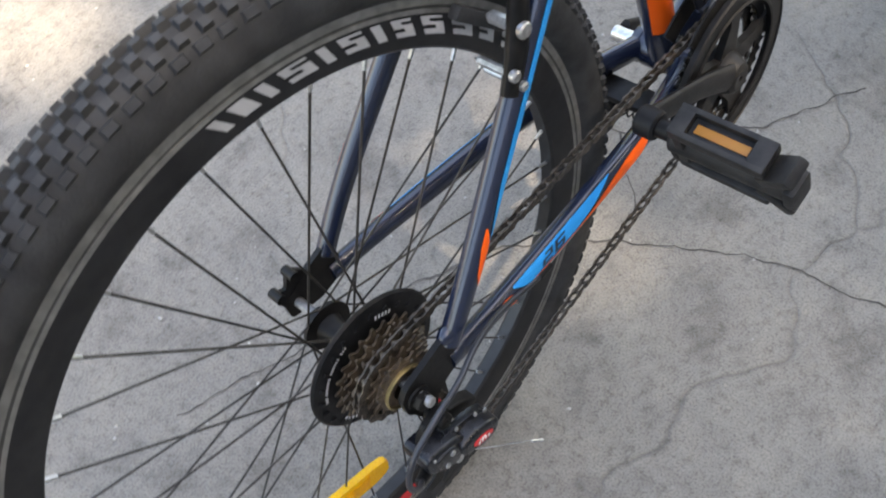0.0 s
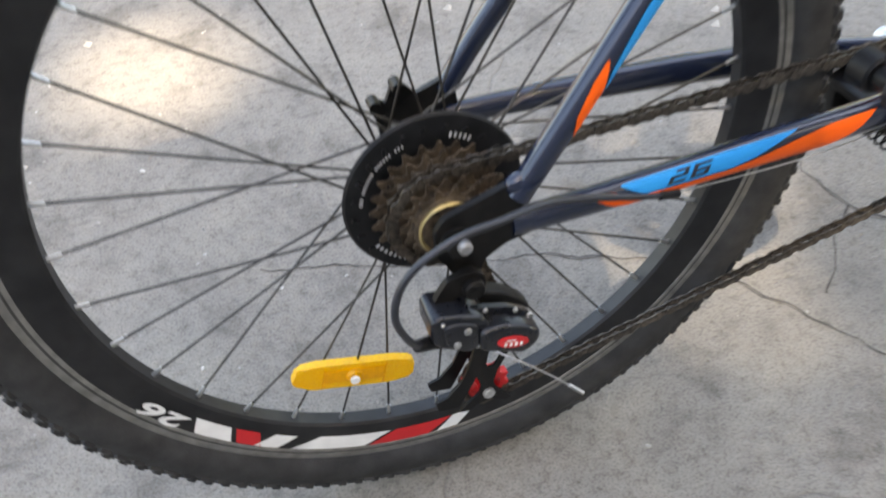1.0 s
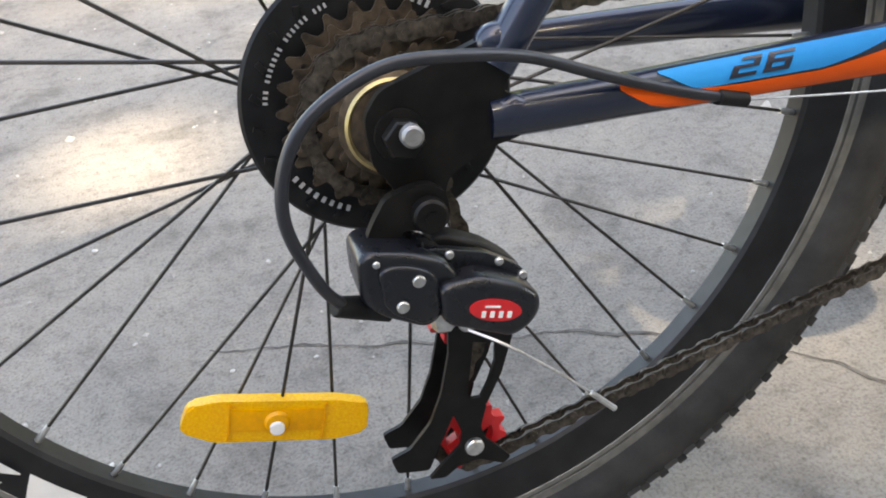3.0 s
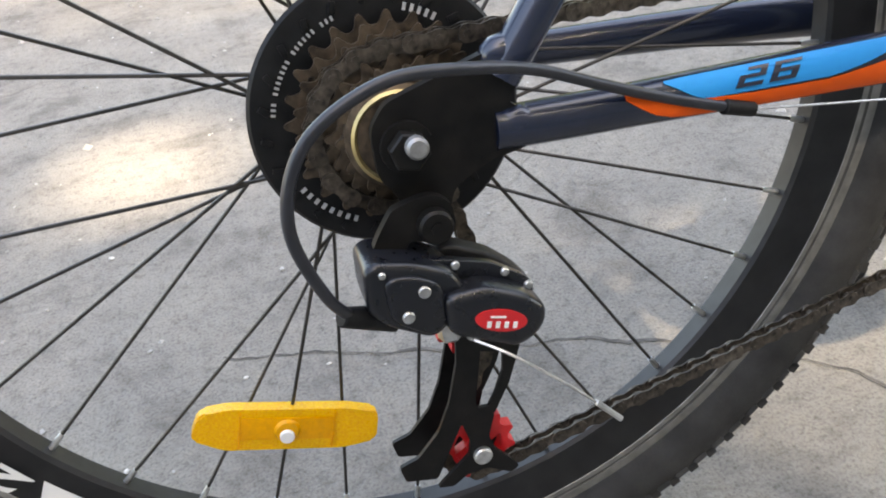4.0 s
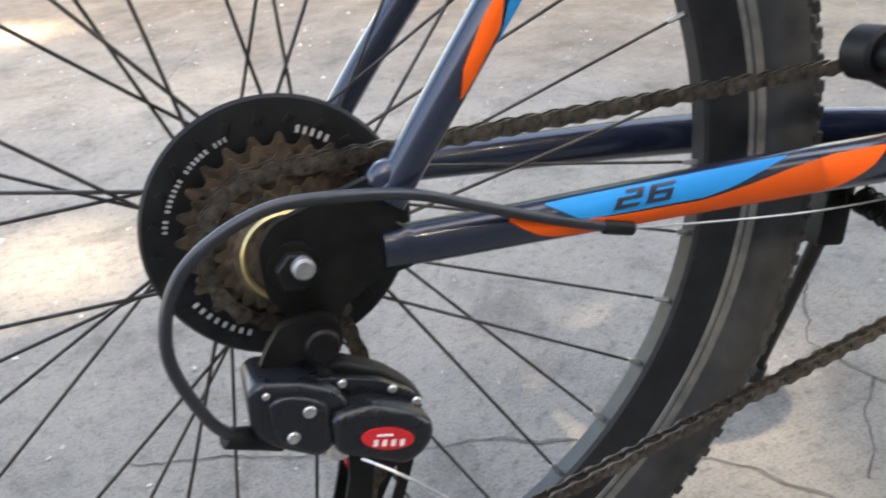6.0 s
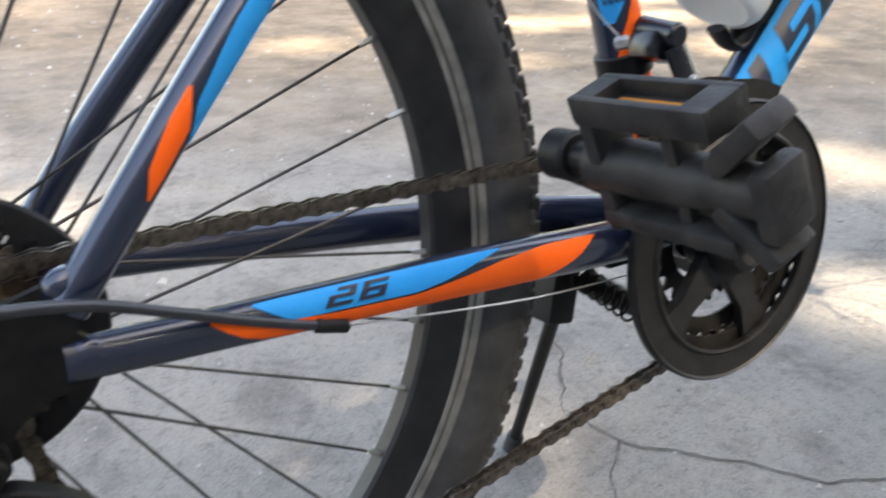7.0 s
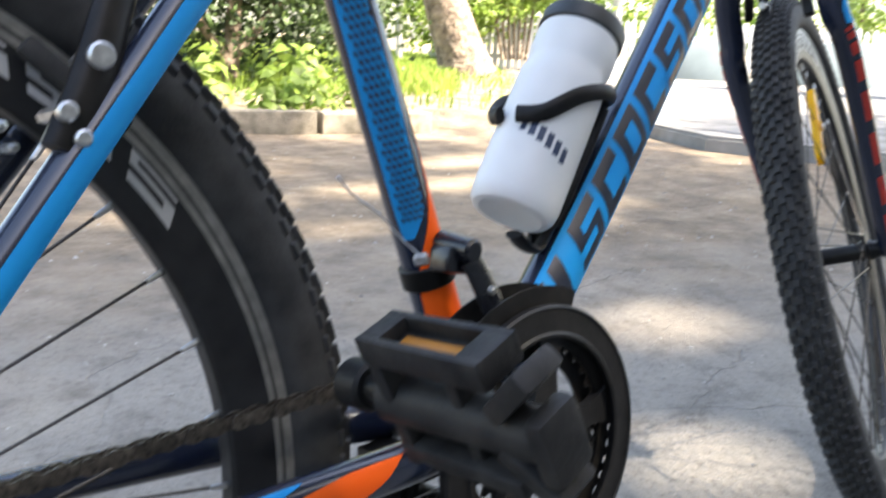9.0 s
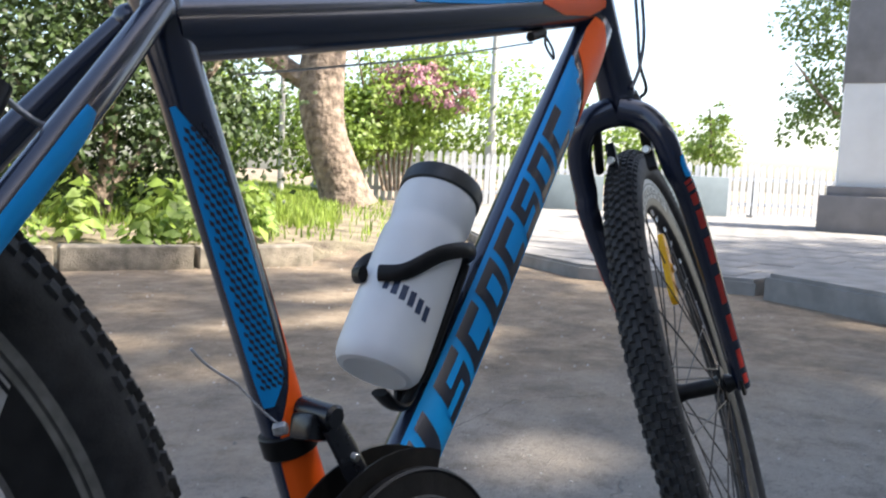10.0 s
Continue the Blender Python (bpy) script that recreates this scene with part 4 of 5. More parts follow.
# ---- rim brakes ----
for sg in (-1, 1):
    b = Tube([(0.168, sg * 0.062, 0.520), (0.186, sg * 0.058, 0.549), (0.205, sg * 0.050, 0.590), (0.236, sg * 0.034, 0.640)], [(0.006, 0.009), (0.007, 0.0105), (0.006, 0.009), (0.005, 0.007)], 18).mesh(segs=14)
    arm = part("brake_arm", b, M_BLACKMETAL, bicycle, "black rim brake arm")
    b = bmesh.new()
    tang = Matrix.Rotation(radians(44), 3, "Y")
    box(b, (0.193, sg * 0.0185, 0.551), (0.060, 0.010, 0.011), tang, 0.003)
    part("brake_pad", b, M_TYRE, arm)
    for x, z, r, y in ((0.190, 0.561, 0.0062, 0.060), (0.1715, 0.537, 0.0045, 0.064), (0.176, 0.5255, 0.0038, 0.066)):
        b = bmesh.new()
        hexnut(b, (x, sg * 0.030, z), (0, sg, 0), r * 0.75, y - 0.030)
        cyl(b, (x, sg * (y - 0.001), z), (x, sg * (y + 0.005), z), r, segs=18, bevel=0.0012)
        part("brake_bolt", b, M_STEEL, arm, "silver brake bolt")
part("brake_cable", wire([(0.232, -0.036, 0.640), (0.245, -0.034, 0.628), (0.262, -0.032, 0.621), (0.289, -0.030, 0.627)], 0.0017, 20, 8), M_WIRE, bicycle, "silver brake cable end")
part("brake_cable", wire([(0.236, -0.034, 0.645), (0.238, 0.0, 0.662), (0.236, 0.034, 0.645)], 0.0025, 20, 8), M_CABLE, bicycle)

M_FORKRED = material("fork_red", (0.42, 0.03, 0.02), 0.4, 0, 0.2, 60)
# ---- fork, steered with the front wheel ----
for sg in (-1, 1):
    e = FRONT + FY * (0.056 * sg)
    sh = Vector((0.984, 0, 0.672)) + FY * (0.043 * sg)
    if sg < 0:
        pts = [Vector((0.962, -0.004, 0.699)), Vector((0.972, -0.030, 0.688)), Vector((0.977, -0.050, 0.660)), Vector((0.990, -0.056, 0.622)), Vector((1.024, -0.059, 0.574)), e.lerp(Vector((1.024, -0.059, 0.574)), 0.06), e]
    else:
        pts = [Vector((0.956, 0.004, 0.699)), Vector((0.938, 0.030, 0.684)), Vector((0.948, 0.047, 0.650)), Vector((0.966, 0.052, 0.608)), Vector((0.986, 0.054, 0.556)), e.lerp(Vector((0.986, 0.054, 0.556)), 0.06), e]
    tb = Tube(pts, [0.0185, 0.0165, 0.0150, 0.0142, 0.0135, 0.0105, 0.0095], 42)
    leg = part("fork_leg", tb.mesh(segs=20), M_PAINT, bicycle, "dark fork blade with red lettering blocks")
    mir = sg > 0
    decal(tb, [(0.44, -20, 10), (0.47, -30, 25), (0.54, -30, 25), (0.56, -5, 20)], M_BLUE, leg, mirror=mir)
    for k in range(9):
        bq = bmesh.new()
        s0 = 0.56 + 0.034 * k
        tb.strip([(s0, -52, -14), (s0 + 0.024, -52, -14)], 0.0006, bq, along=4, mirror=mir)
        part("fork_lettering", bq, M_FORKRED, leg, "red lettering block")
    bq = bmesh.new()
    box(bq, e + FZ * -0.004, (0.026, 0.005, 0.030), FROT.to_3x3(), 0.003)
    part("fork_end", bq, M_BLACKMETAL, leg)
    bq = Tube([sh.lerp(e, 0.10) + FX * -0.018 - FY * (0.004 * sg), sh.lerp(e, 0.02) + FX * -0.022 - FY * (0.010 * sg), sh + FX * -0.014 + FZ * 0.045 - FY * (0.020 * sg)], [(0.005, 0.008)] * 3, 10).mesh(segs=12)
    part("front_brake_arm", bq, M_BLACKMETAL, leg)
    bq = bmesh.new()
    p = sh.lerp(e, 0.08) - FY * (0.022 * sg) - FX * 0.012
    box(bq, p, (0.012, 0.012, 0.050), FROT.to_3x3() @ Matrix.Rotation(0.3, 3, "Y"), 0.003)
    part("front_brake_pad", bq, M_PLASTIC, leg)
    bq = bmesh.new()
    q0 = p - FX * 0.014
    cyl(bq, q0, q0 - FX * 0.006, 0.005, segs=14, bevel=0.001)
    part("front_brake_bolt", bq, M_STEEL, leg)
b = bmesh.new()
cyl(b, (0.981, 0, 0.688), (0.967, 0, 0.722), 0.0225, segs=28, bevel=0.002)
part("fork_crown", b, M_PAINT, bicycle)
b = bmesh.new()
cyl(b, (0.924, 0, 0.842), (0.918, 0, 0.858), 0.0225, segs=28, bevel=0.003)
part("headset", b, M_BLACKMETAL, bicycle)
part("top_cable", wire([(0.40, -0.006, 0.671), (0.60, -0.006, 0.711), (0.775, -0.006, 0.752)], 0.0009, 12, 5), M_WIRE, bicycle, "thin brake wire under the top tube")
b = bmesh.new()
cyl(b, (0.770, -0.006, 0.757), (0.798, -0.006, 0.766), 0.005, segs=12, bevel=0.001)
part("cable_stop", b, M_PLASTIC, bicycle)
part("top_cable", wire([(0.798, -0.006, 0.766), (0.806, -0.010, 0.750), (0.800, -0.014, 0.737), (0.794, -0.010, 0.750), (0.800, -0.006, 0.762)], 0.0016, 24, 6), M_CABLE, bicycle)
part("front_cable", wire([(1.012, -0.015, 0.880), (1.003, -0.018, 0.80), (0.996, -0.020, 0.758), (1.004, -0.022, 0.728), (1.012, -0.010, 0.720), (1.006, 0.0, 0.712)], 0.0022, 40, 8), M_CABLE, bicycle, "front brake cable")
part("front_cable", wire([(1.030, -0.015, 0.880), (1.016, -0.020, 0.80), (0.990, -0.022, 0.752), (0.958, -0.024, 0.722)], 0.0022, 30, 8), M_CABLE, bicycle)

# ---- bottle cage (part of the bicycle) and the bottle in it ----
BA, BT = Vector((0.513, 0, 0.454)), Vector((0.578, 0, 0.816))
BNX = Vector((0.816, 0, -0.578))          # towards the down tube
BR = 0.0362


def around(phi, h, r):
    """phi 0 faces -y, 90 faces the down tube."""
    a = radians(phi)
    return BA + BT * h + Vector((0, -1, 0)) * (math.cos(a) * r) + BNX * (math.sin(a) * r)


b = Tube([around(90, 0.118, BR + 0.006), around(90, 0.06, BR + 0.007), around(90, 0.0, BR + 0.006), around(90, -0.012, BR - 0.004), around(90, -0.010, 0.012)], [(0.009, 0.004)] * 5, 24).mesh(segs=10)
cage = part("bottle_cage", b, M_PLASTIC, bicycle, "black plastic bottle cage")
for sg in (-1, 1):
    pts = [around(90 + sg * -8, 0.122, BR + 0.0055), around(90 + sg * -40, 0.128, BR + 0.0055), around(90 + sg * -75, 0.118, BR + 0.0055), around(90 + sg * -110, 0.098, BR + 0.0055), around(90 + sg * -140, 0.072, BR + 0.0055), around(90 + sg * -168, 0.066, BR + 0.0055)]
    part("cage_arm", Tube(pts, [(0.0042, 0.0068)] * 6, 30).mesh(segs=10), M_PLASTIC, cage)
    pts = [around(90 + sg * -42, 0.116, BR + 0.004), around(90 + sg * -34, 0.08, BR + 0.004), around(90 + sg * -22, 0.03, BR + 0.004), around(90 + sg * -5, -0.008, BR + 0.003)]
    part("cage_rail", Tube(pts, [0.0038] * 4, 16).mesh(segs=10), M_PLASTIC, cage)
b = bmesh.new()
box(b, around(90, 0.06, BR + 0.014), (0.012, 0.012, 0.085), Matrix.Rotation(math.atan2(BT.x, BT.z), 3, "Y"), 0.002)
part("cage_mount", b, M_BLACKMETAL, cage)
b = bmesh.new()
BZ = Matrix((BNX, BT, Vector((0, 1, 0)))).transposed()   # local y along the bottle
prof = [(0.0, 0.003), (0.020, 0.003), (0.026, 0.0), (0.031, 0.001), (0.0345, 0.006), (0.0358, 0.014), (BR, 0.05), (BR, 0.112), (0.0355, 0.122), (0.0335, 0.130), (0.0335, 0.136), (0.0348, 0.144), (0.0350, 0.160), (0.0338, 0.166), (0.0, 0.166)]
lathe(prof, 56, bm=b)
bottle_m = Matrix.Translation(bicycle.matrix_world @ BA) @ (bicycle.matrix_world.to_3x3() @ BZ).to_4x4()
bottle = part("bottle", b, M_BOTTLE)
tagged(bottle, "milky white plastic drinking bottle with dark cap in the cage", "bottle")
bottle.matrix_world = bottle_m
b = bmesh.new()
lathe([(0.0, 0.168), (0.0342, 0.1655), (0.0360, 0.167), (0.0360, 0.179), (0.0345, 0.182), (0.016, 0.185), (0.013, 0.192), (0.0, 0.193)], 56, bm=b)
part("cap", b, M_CAP, bottle, "dark screw cap")


def bottle_bar(phi0, phi1, h0, h1):
    bq = bmesh.new()
    rows = []
    for k in range(5):
        row = []
        for j in range(2):
            ph = radians(phi0 + (phi1 - phi0) * k / 4)
            hh = (h0, h1)[j] - 0.00022 * (phi0 - 0)
            r = BR + 0.0004
            row.append(bq.verts.new((math.sin(ph) * r, hh, -math.cos(ph) * r)))
        rows.append(row)
    ring_faces(bq, rows, closed=False)
    part("lettering", bq, M_INK, bottle, "dark lettering bar")


for k, (w, hh) in enumerate(((7, 0.013), (8, 0.011), (8, 0.011), (8, 0.011), (8, 0.011), (8, 0.011))):
    bottle_bar(-72 + 12 * k, -72 + 12 * k + w, 0.040, 0.040 + hh * 1.15)

# ---- the place ----
def ground_material():
    m = bpy.data.materials.new("dusty_asphalt")
    m.use_nodes = True
    nt = m.node_tree
    N, L = nt.nodes, nt.links
    b = N["Principled BSDF"]
    geo = N.new("ShaderNodeNewGeometry")

    def noise_node(scale, detail=8, rough=0.6):
        n = N.new("ShaderNodeTexNoise")
        n.inputs["Scale"].default_value, n.inputs["Detail"].default_value, n.inputs["Roughness"].default_value = scale, detail, rough
        L.new(geo.outputs["Position"], n.inputs["Vector"])
        return n

    def ramp(src, stops):
        r = N.new("ShaderNodeValToRGB")
        e = r.color_ramp.elements
        e[0].position, e[0].color = stops[0][0], (*stops[0][1], 1)
        e[1].position, e[1].color = stops[-1][0], (*stops[-1][1], 1)
        for p, c in stops[1:-1]:
            k = e.new(p)
            k.color = (*c, 1)
        L.new(src, r.inputs[0])
        return r.outputs[0]

    def mix(a, c, fac, kind="MIX"):
        x = N.new("ShaderNodeMix")
        x.data_type, x.blend_type = "RGBA", kind
        if isinstance(fac, float):
            x.inputs[0].default_value = fac
        else:
            L.new(fac, x.inputs[0])
        L.new(a, x.inputs[6])
        L.new(c, x.inputs[7])
        return x.outputs[2]

    big, mid, fine, grit = noise_node(1.3, 6), noise_node(9, 8, 0.65), noise_node(70, 8, 0.7), noise_node(330, 4, 0.7)
    col = ramp(big.outputs[0], [(0.30, (0.238, 0.219, 0.196)), (0.55, (0.290, 0.268, 0.238)), (0.75, (0.335, 0.306, 0.268))])
    col = mix(col, ramp(mid.outputs[0], [(0.35, (0.58, 0.57, 0.56)), (0.48, (1, 1, 1)), (0.66, (1.22, 1.20, 1.16))]), 0.72, "MULTIPLY")
    col = mix(col, ramp(fine.outputs[0], [(0.32, (0.55, 0.54, 0.53)), (0.47, (1, 1, 1)), (0.66, (1.15, 1.14, 1.12))]), 0.7, "MULTIPLY")
    col = mix(col, ramp(grit.outputs[0], [(0.36, (0.5, 0.49, 0.48)), (0.5, (1, 1, 1)), (0.7, (1.25, 1.24, 1.2))]), 0.6, "MULTIPLY")
    # brown earth has drifted over the far part of the yard
    sepp = N.new("ShaderNodeSeparateXYZ")
    L.new(geo.outputs["Position"], sepp.inputs[0])
    far = N.new("ShaderNodeMath")
    far.operation = "MULTIPLY_ADD"
    far.inputs[1].default_value = 0.6
    L.new(sepp.outputs[0], far.inputs[0])
    L.new(sepp.outputs[1], far.inputs[2])
    edge = N.new("ShaderNodeMath")
    edge.operation = "MULTIPLY_ADD"
    edge.inputs[1].default_value = 2.2
    L.new(noise_node(1.7, 6, 0.65).outputs[0], edge.inputs[0])
    L.new(far.outputs[0], edge.inputs[2])
    span = N.new("ShaderNodeMapRange")
    span.inputs[1].default_value, span.inputs[2].default_value, span.inputs[4].default_value = 2.2, 3.6, 0.8
    L.new(edge.outputs[0], span.inputs[0])
    earth = ramp(noise_node(5, 10, 0.78).outputs[0], [(0.36, (0.105, 0.075, 0.048)), (0.50, (0.220, 0.163, 0.106)), (0.66, (0.35, 0.275, 0.190))])
    col = mix(col, earth, span.outputs[0])
    # long wandering cracks
    warp = noise_node(3.2, 3)
    add = N.new("ShaderNodeVectorMath")
    add.operation = "MULTIPLY_ADD"
    add.inputs[1].default_value = (0.32, 0.32, 0.0)
    L.new(warp.outputs["Color"], add.inputs[0])
    L.new(geo.outputs["Position"], add.inputs[2])
    vor = N.new("ShaderNodeTexVoronoi")
    vor.feature, vor.voronoi_dimensions = "DISTANCE_TO_EDGE", "2D"
    vor.inputs["Scale"].default_value = 1.15
    L.new(add.outputs[0], vor.inputs["Vector"])
    crack = ramp(vor.outputs["Distance"], [(0.0, (0.40, 0.40, 0.40)), (0.0020, (0.20, 0.20, 0.20)), (0.006, (0, 0, 0))])
    patch = ramp(noise_node(1.1, 3).outputs[0], [(0.47, (0, 0, 0)), (0.56, (1, 1, 1))])
    crackm = mix(crack, patch, 1.0, "MULTIPLY")
    dark = N.new("ShaderNodeRGB")
    dark.outputs[0].default_value = (0.11, 0.10, 0.092, 1)
    sep = N.new("ShaderNodeSeparateColor")
    L.new(crackm, sep.inputs[0])
    col = mix(col, dark.outputs[0], sep.outputs[0])
    L.new(col, b.inputs["Base Color"])
    b.inputs["Roughness"].default_value = 0.92
    b.inputs["Specular IOR Level"].default_value = 0.25
    # relief
    hsum = N.new("ShaderNodeMath")
    hsum.operation = "MULTIPLY_ADD"
    hsum.inputs[1].default_value = 0.35
    L.new(grit.outputs[0], hsum.inputs[0])
    L.new(fine.outputs[0], hsum.inputs[2])
    h2 = N.new("ShaderNodeMath")
    h2.operation = "MULTIPLY_ADD"
    h2.inputs[1].default_value = -1.2
    L.new(sep.outputs[0], h2.inputs[0])
    L.new(hsum.outputs[0], h2.inputs[2])
    bp = N.new("ShaderNodeBump")
    bp.inputs["Strength"].default_value, bp.inputs["Distance"].default_value = 1.0, 0.009
    L.new(h2.outputs[0], bp.inputs["Height"])
    L.new(bp.outputs[0], b.inputs["Normal"])
    return m


M_GROUND = ground_material()
M_SOIL = material("leafy_soil", (0.16, 0.125, 0.085), 0.95, 0, 0.4, 5, 1.0, 40, second=(0.30, 0.26, 0.17), bump_dist=0.03)
M_KERB = material("old_concrete", (0.20, 0.175, 0.135), 0.9, 0, 0.3, 14, 0.8, 90, bump_dist=0.006, second=(0.34, 0.30, 0.235), per_object=0.12)
M_PAVE = material("paving", (0.185, 0.18, 0.17), 0.9, 0, 0.2, 6, 0.6, 120, second=(0.27, 0.26, 0.245), per_object=0.06)
M_GRASS = material("grass_blade", (0.20, 0.33, 0.045), 0.6, 0, 0.3, 3, island=0.35, translucent=0.45, second=(0.34, 0.44, 0.08))
M_LEAFD = material("dark_leaf", (0.042, 0.078, 0.024), 0.5, 0, 0.3, 3, island=0.45, translucent=0.30, second=(0.075, 0.120, 0.034))
M_LEAFM = material("green_leaf", (0.11, 0.20, 0.045), 0.5, 0, 0.3, 3, island=0.4, translucent=0.45, second=(0.15, 0.22, 0.05))
M_LEAFL = material("fresh_leaf", (0.20, 0.34, 0.055), 0.5, 0, 0.3, 3, island=0.35, translucent=0.45, second=(0.32, 0.42, 0.09))
M_LILAC = material("lilac_blossom", (0.42, 0.22, 0.27), 0.7, 0, 0.3, 3, island=0.3, translucent=0.3)
M_BARK = material("rough_bark", (0.13, 0.095, 0.07), 0.95, 0, 0.4, 9, 1.0, 11, second=(0.36, 0.28, 0.21), bump_dist=0.05)
M_FENCE = material("weathered_white_paint", (0.62, 0.64, 0.66), 0.8, 0, 0.15, 8, 0.3, 60, per_object=0.14)
M_PANEL = material("grey_blue_panel", (0.20, 0.25, 0.27), 0.7, 0, 0.12, 3, 0.2, 60)
M_POST = material("concrete_post", (0.45, 0.44, 0.42), 0.9, 0, 0.15, 5, 0.3, 60)
M_PLASTER = material("white_plaster", (0.72, 0.71, 0.70), 0.9, 0, 0.06, 3, 0.4, 80)
M_PLINTH = material("grey_plinth", (0.20, 0.19, 0.19), 0.9, 0, 0.15, 4, 0.5, 80)
M_WALL = material("grey_plaster", (0.20, 0.19, 0.175), 0.92, 0, 0.15, 2, 0.5, 60)
M_PEBBLE = material("pebble", (0.36, 0.34, 0.31), 0.9, 0, 0.2, 40, island=0.4)
M_TWIG = material("dry_twig", (0.24, 0.17, 0.10), 0.9, 0, 0.3, 20, island=0.3)


def smooth01(t):
    t = max(0.0, min(1.0, t))
    return t * t * (3 - 2 * t)


def verge(x, y):
    """How far a place lies behind the kerb line and left of the paving, in metres."""
    d = (y - (4.86 - 0.36 * x)) * 0.94
    e = (-(x - 4.9) * 6.95 + (y - 2.95) * 6.6) / 9.58
    return min(d, e) if x > 3.5 else d


def height(x, y):
    v = verge(x, y)
    bump = 0.006 * noise.noise((x * 1.7, y * 1.7, 0)) if y > 0.6 else 0.0
    if v <= 0:
        return bump * smooth01((y - 0.6) / 2)
    return 0.10 * smooth01(v / 0.25) + 0.33 * smooth01(v / 6.0) + bump


# ground: one sheet, fine near the bicycle, reaching to the horizon
bm = bmesh.new()
xs = [-300, -120, -50, -20, -10, -6] + [-4 + 0.2 * k for k in range(81)] + [13, 14.5, 16, 20, 30, 60, 130, 300]
ys = [-300, -120, -50, -20, -8, -4, -2, -1] + [-0.6 + 0.2 * k for k in range(76)] + [15.5, 17, 20, 30, 60, 130, 300]
grid = [[bm.verts.new((x, y, height(x, y))) for x in xs] for y in ys]
for j in range(len(ys) - 1):
    for i in range(len(xs) - 1):
        f = bm.faces.new((grid[j][i], grid[j][i + 1], grid[j + 1][i + 1], grid[j + 1][i]))
        cx, cy = (xs[i] + xs[i + 1]) / 2, (ys[j] + ys[j + 1]) / 2
        f.material_index = 1 if verge(cx, cy) > 0.05 else 0
ground = part("ground", bm, [M_GROUND, M_SOIL])
tagged(ground, "cracked dusty grey asphalt yard with soil verge", "ground", kind="structure")

# cracks that run across the asphalt, laid on as thin dark strips
M_CRACK = material("crack_dark", (0.060, 0.052, 0.045), 0.95, 0, 0.4, 60, second=(0.13, 0.115, 0.10))
rng = random.Random(77)
for pts in (((-0.15, 0.30), (0.06, 0.23), (0.19, 0.19), (0.27, 0.15), (0.34, 0.10), (0.38, 0.05), (0.46, -0.07), (0.50, -0.15), (0.53, -0.30), (0.60, -0.5)),
            ((0.68, 0.50), (0.60, 0.29), (0.53, 0.20), (0.545, 0.13), (0.62, 0.05), (0.68, -0.02), (0.84, -0.10)), ((0.545, 0.13), (0.50, 0.09), (0.44, 0.02)), ((1.2, 1.0), (1.5, 0.8), (1.9, 0.85), (2.3, 0.6), (2.7, 0.7))):
    b = bmesh.new()
    prev = None
    for (x0, y0), (x1, y1) in zip(pts, pts[1:]):
        nseg = max(3, int(math.hypot(x1 - x0, y1 - y0) / 0.008))
        nx, ny = -(y1 - y0), x1 - x0
        ln = math.hypot(nx, ny)
        for k in range(nseg):
            f = k / nseg
            cx, cy = x0 + (x1 - x0) * f, y0 + (y1 - y0) * f
            j = 0.008 * noise.noise((cx * 26, cy * 26, 5)) + rng.uniform(-0.0012, 0.0012)
            w = 0.0006 + 0.0016 * max(0.0, noise.noise((cx * 14, cy * 14, 9)) + 0.35)
            row = [b.verts.new((cx + nx / ln * q, cy + ny / ln * q, height(cx, cy) + 0.0012)) for q in (j - w, j + w)]
            if prev:
                b.faces.new((prev[0], row[0], row[1], prev[1]))
            prev = row
    tagged(part("ground_crack", b, M_CRACK), "thin dark crack across the dusty asphalt", "crack", kind="structure")

# left kerb of old stones
KA, KB = Vector((-2.0, 5.52, 0)), Vector((3.55, 3.52, 0))
kd = (KB - KA).normalized()
kerb = None
rng = random.Random(5)
n = 8
for k in range(n):
    bq = bmesh.new()
    ln = (KB - KA).length / n
    box(bq, (0, 0, 0), (ln - 0.025, 0.15, 0.22), None, 0.018)
    for v in bq.verts:
        v.co += Vector((rng.uniform(-1, 1), rng.uniform(-1, 1), rng.uniform(-1, 1))) * 0.007
    st = part("kerb" if kerb is None else "kerb_stone", bq, M_KERB, kerb)
    m = Matrix.Translation(KA + kd * ln * (k + 0.5) + Vector((0, 0, 0.025 + rng.uniform(-0.012, 0.012)))) @ Matrix.Rotation(math.atan2(kd.y, kd.x) + rng.uniform(-0.03, 0.03), 4, "Z") @ Matrix.Rotation(rng.uniform(-0.03, 0.03), 4, "X")
    if kerb is None:
        kerb = st
        kerb.matrix_world = m
        tagged(kerb, "low worn concrete kerb stones along the verge", "kerb", kind="structure")
    else:
        st.matrix_basis = kerb.matrix_world.inverted() @ m

# raised paving with its kerb edge
bm = bmesh.new()
out = [(4.95, 2.95), (4.55, 2.15), (4.80, 1.14), (5.4, 1.05), (6, -3), (26, -3), (26, 3), (11.9, 10.1)]
lo = [bm.verts.new((x, y, -0.02)) for x, y in out]
hi = [bm.verts.new((x, y, 0.095)) for x, y in out]
ring_faces(bm, [lo, hi], cap=True)
bmesh.ops.bevel(bm, geom=[e for e in bm.edges if e.verts[0].co.z > 0 and e.verts[1].co.z > 0], offset=0.02, segments=2, affect="EDGES")
paving = part("pavement", bm, M_PAVE)
tagged(paving, "pale grey raised concrete pavement", "pavement", kind="structure")
bm = bmesh.new()
out = [(4.70, 1.06), (4.34, 0.36), (3.9, -0.7), (3.3, -3.0), (6.2, -3.0), (5.6, 1.10)]
lo = [bm.verts.new((x, y, -0.02)) for x, y in out]
hi = [bm.verts.new((x, y, 0.15)) for x, y in out]
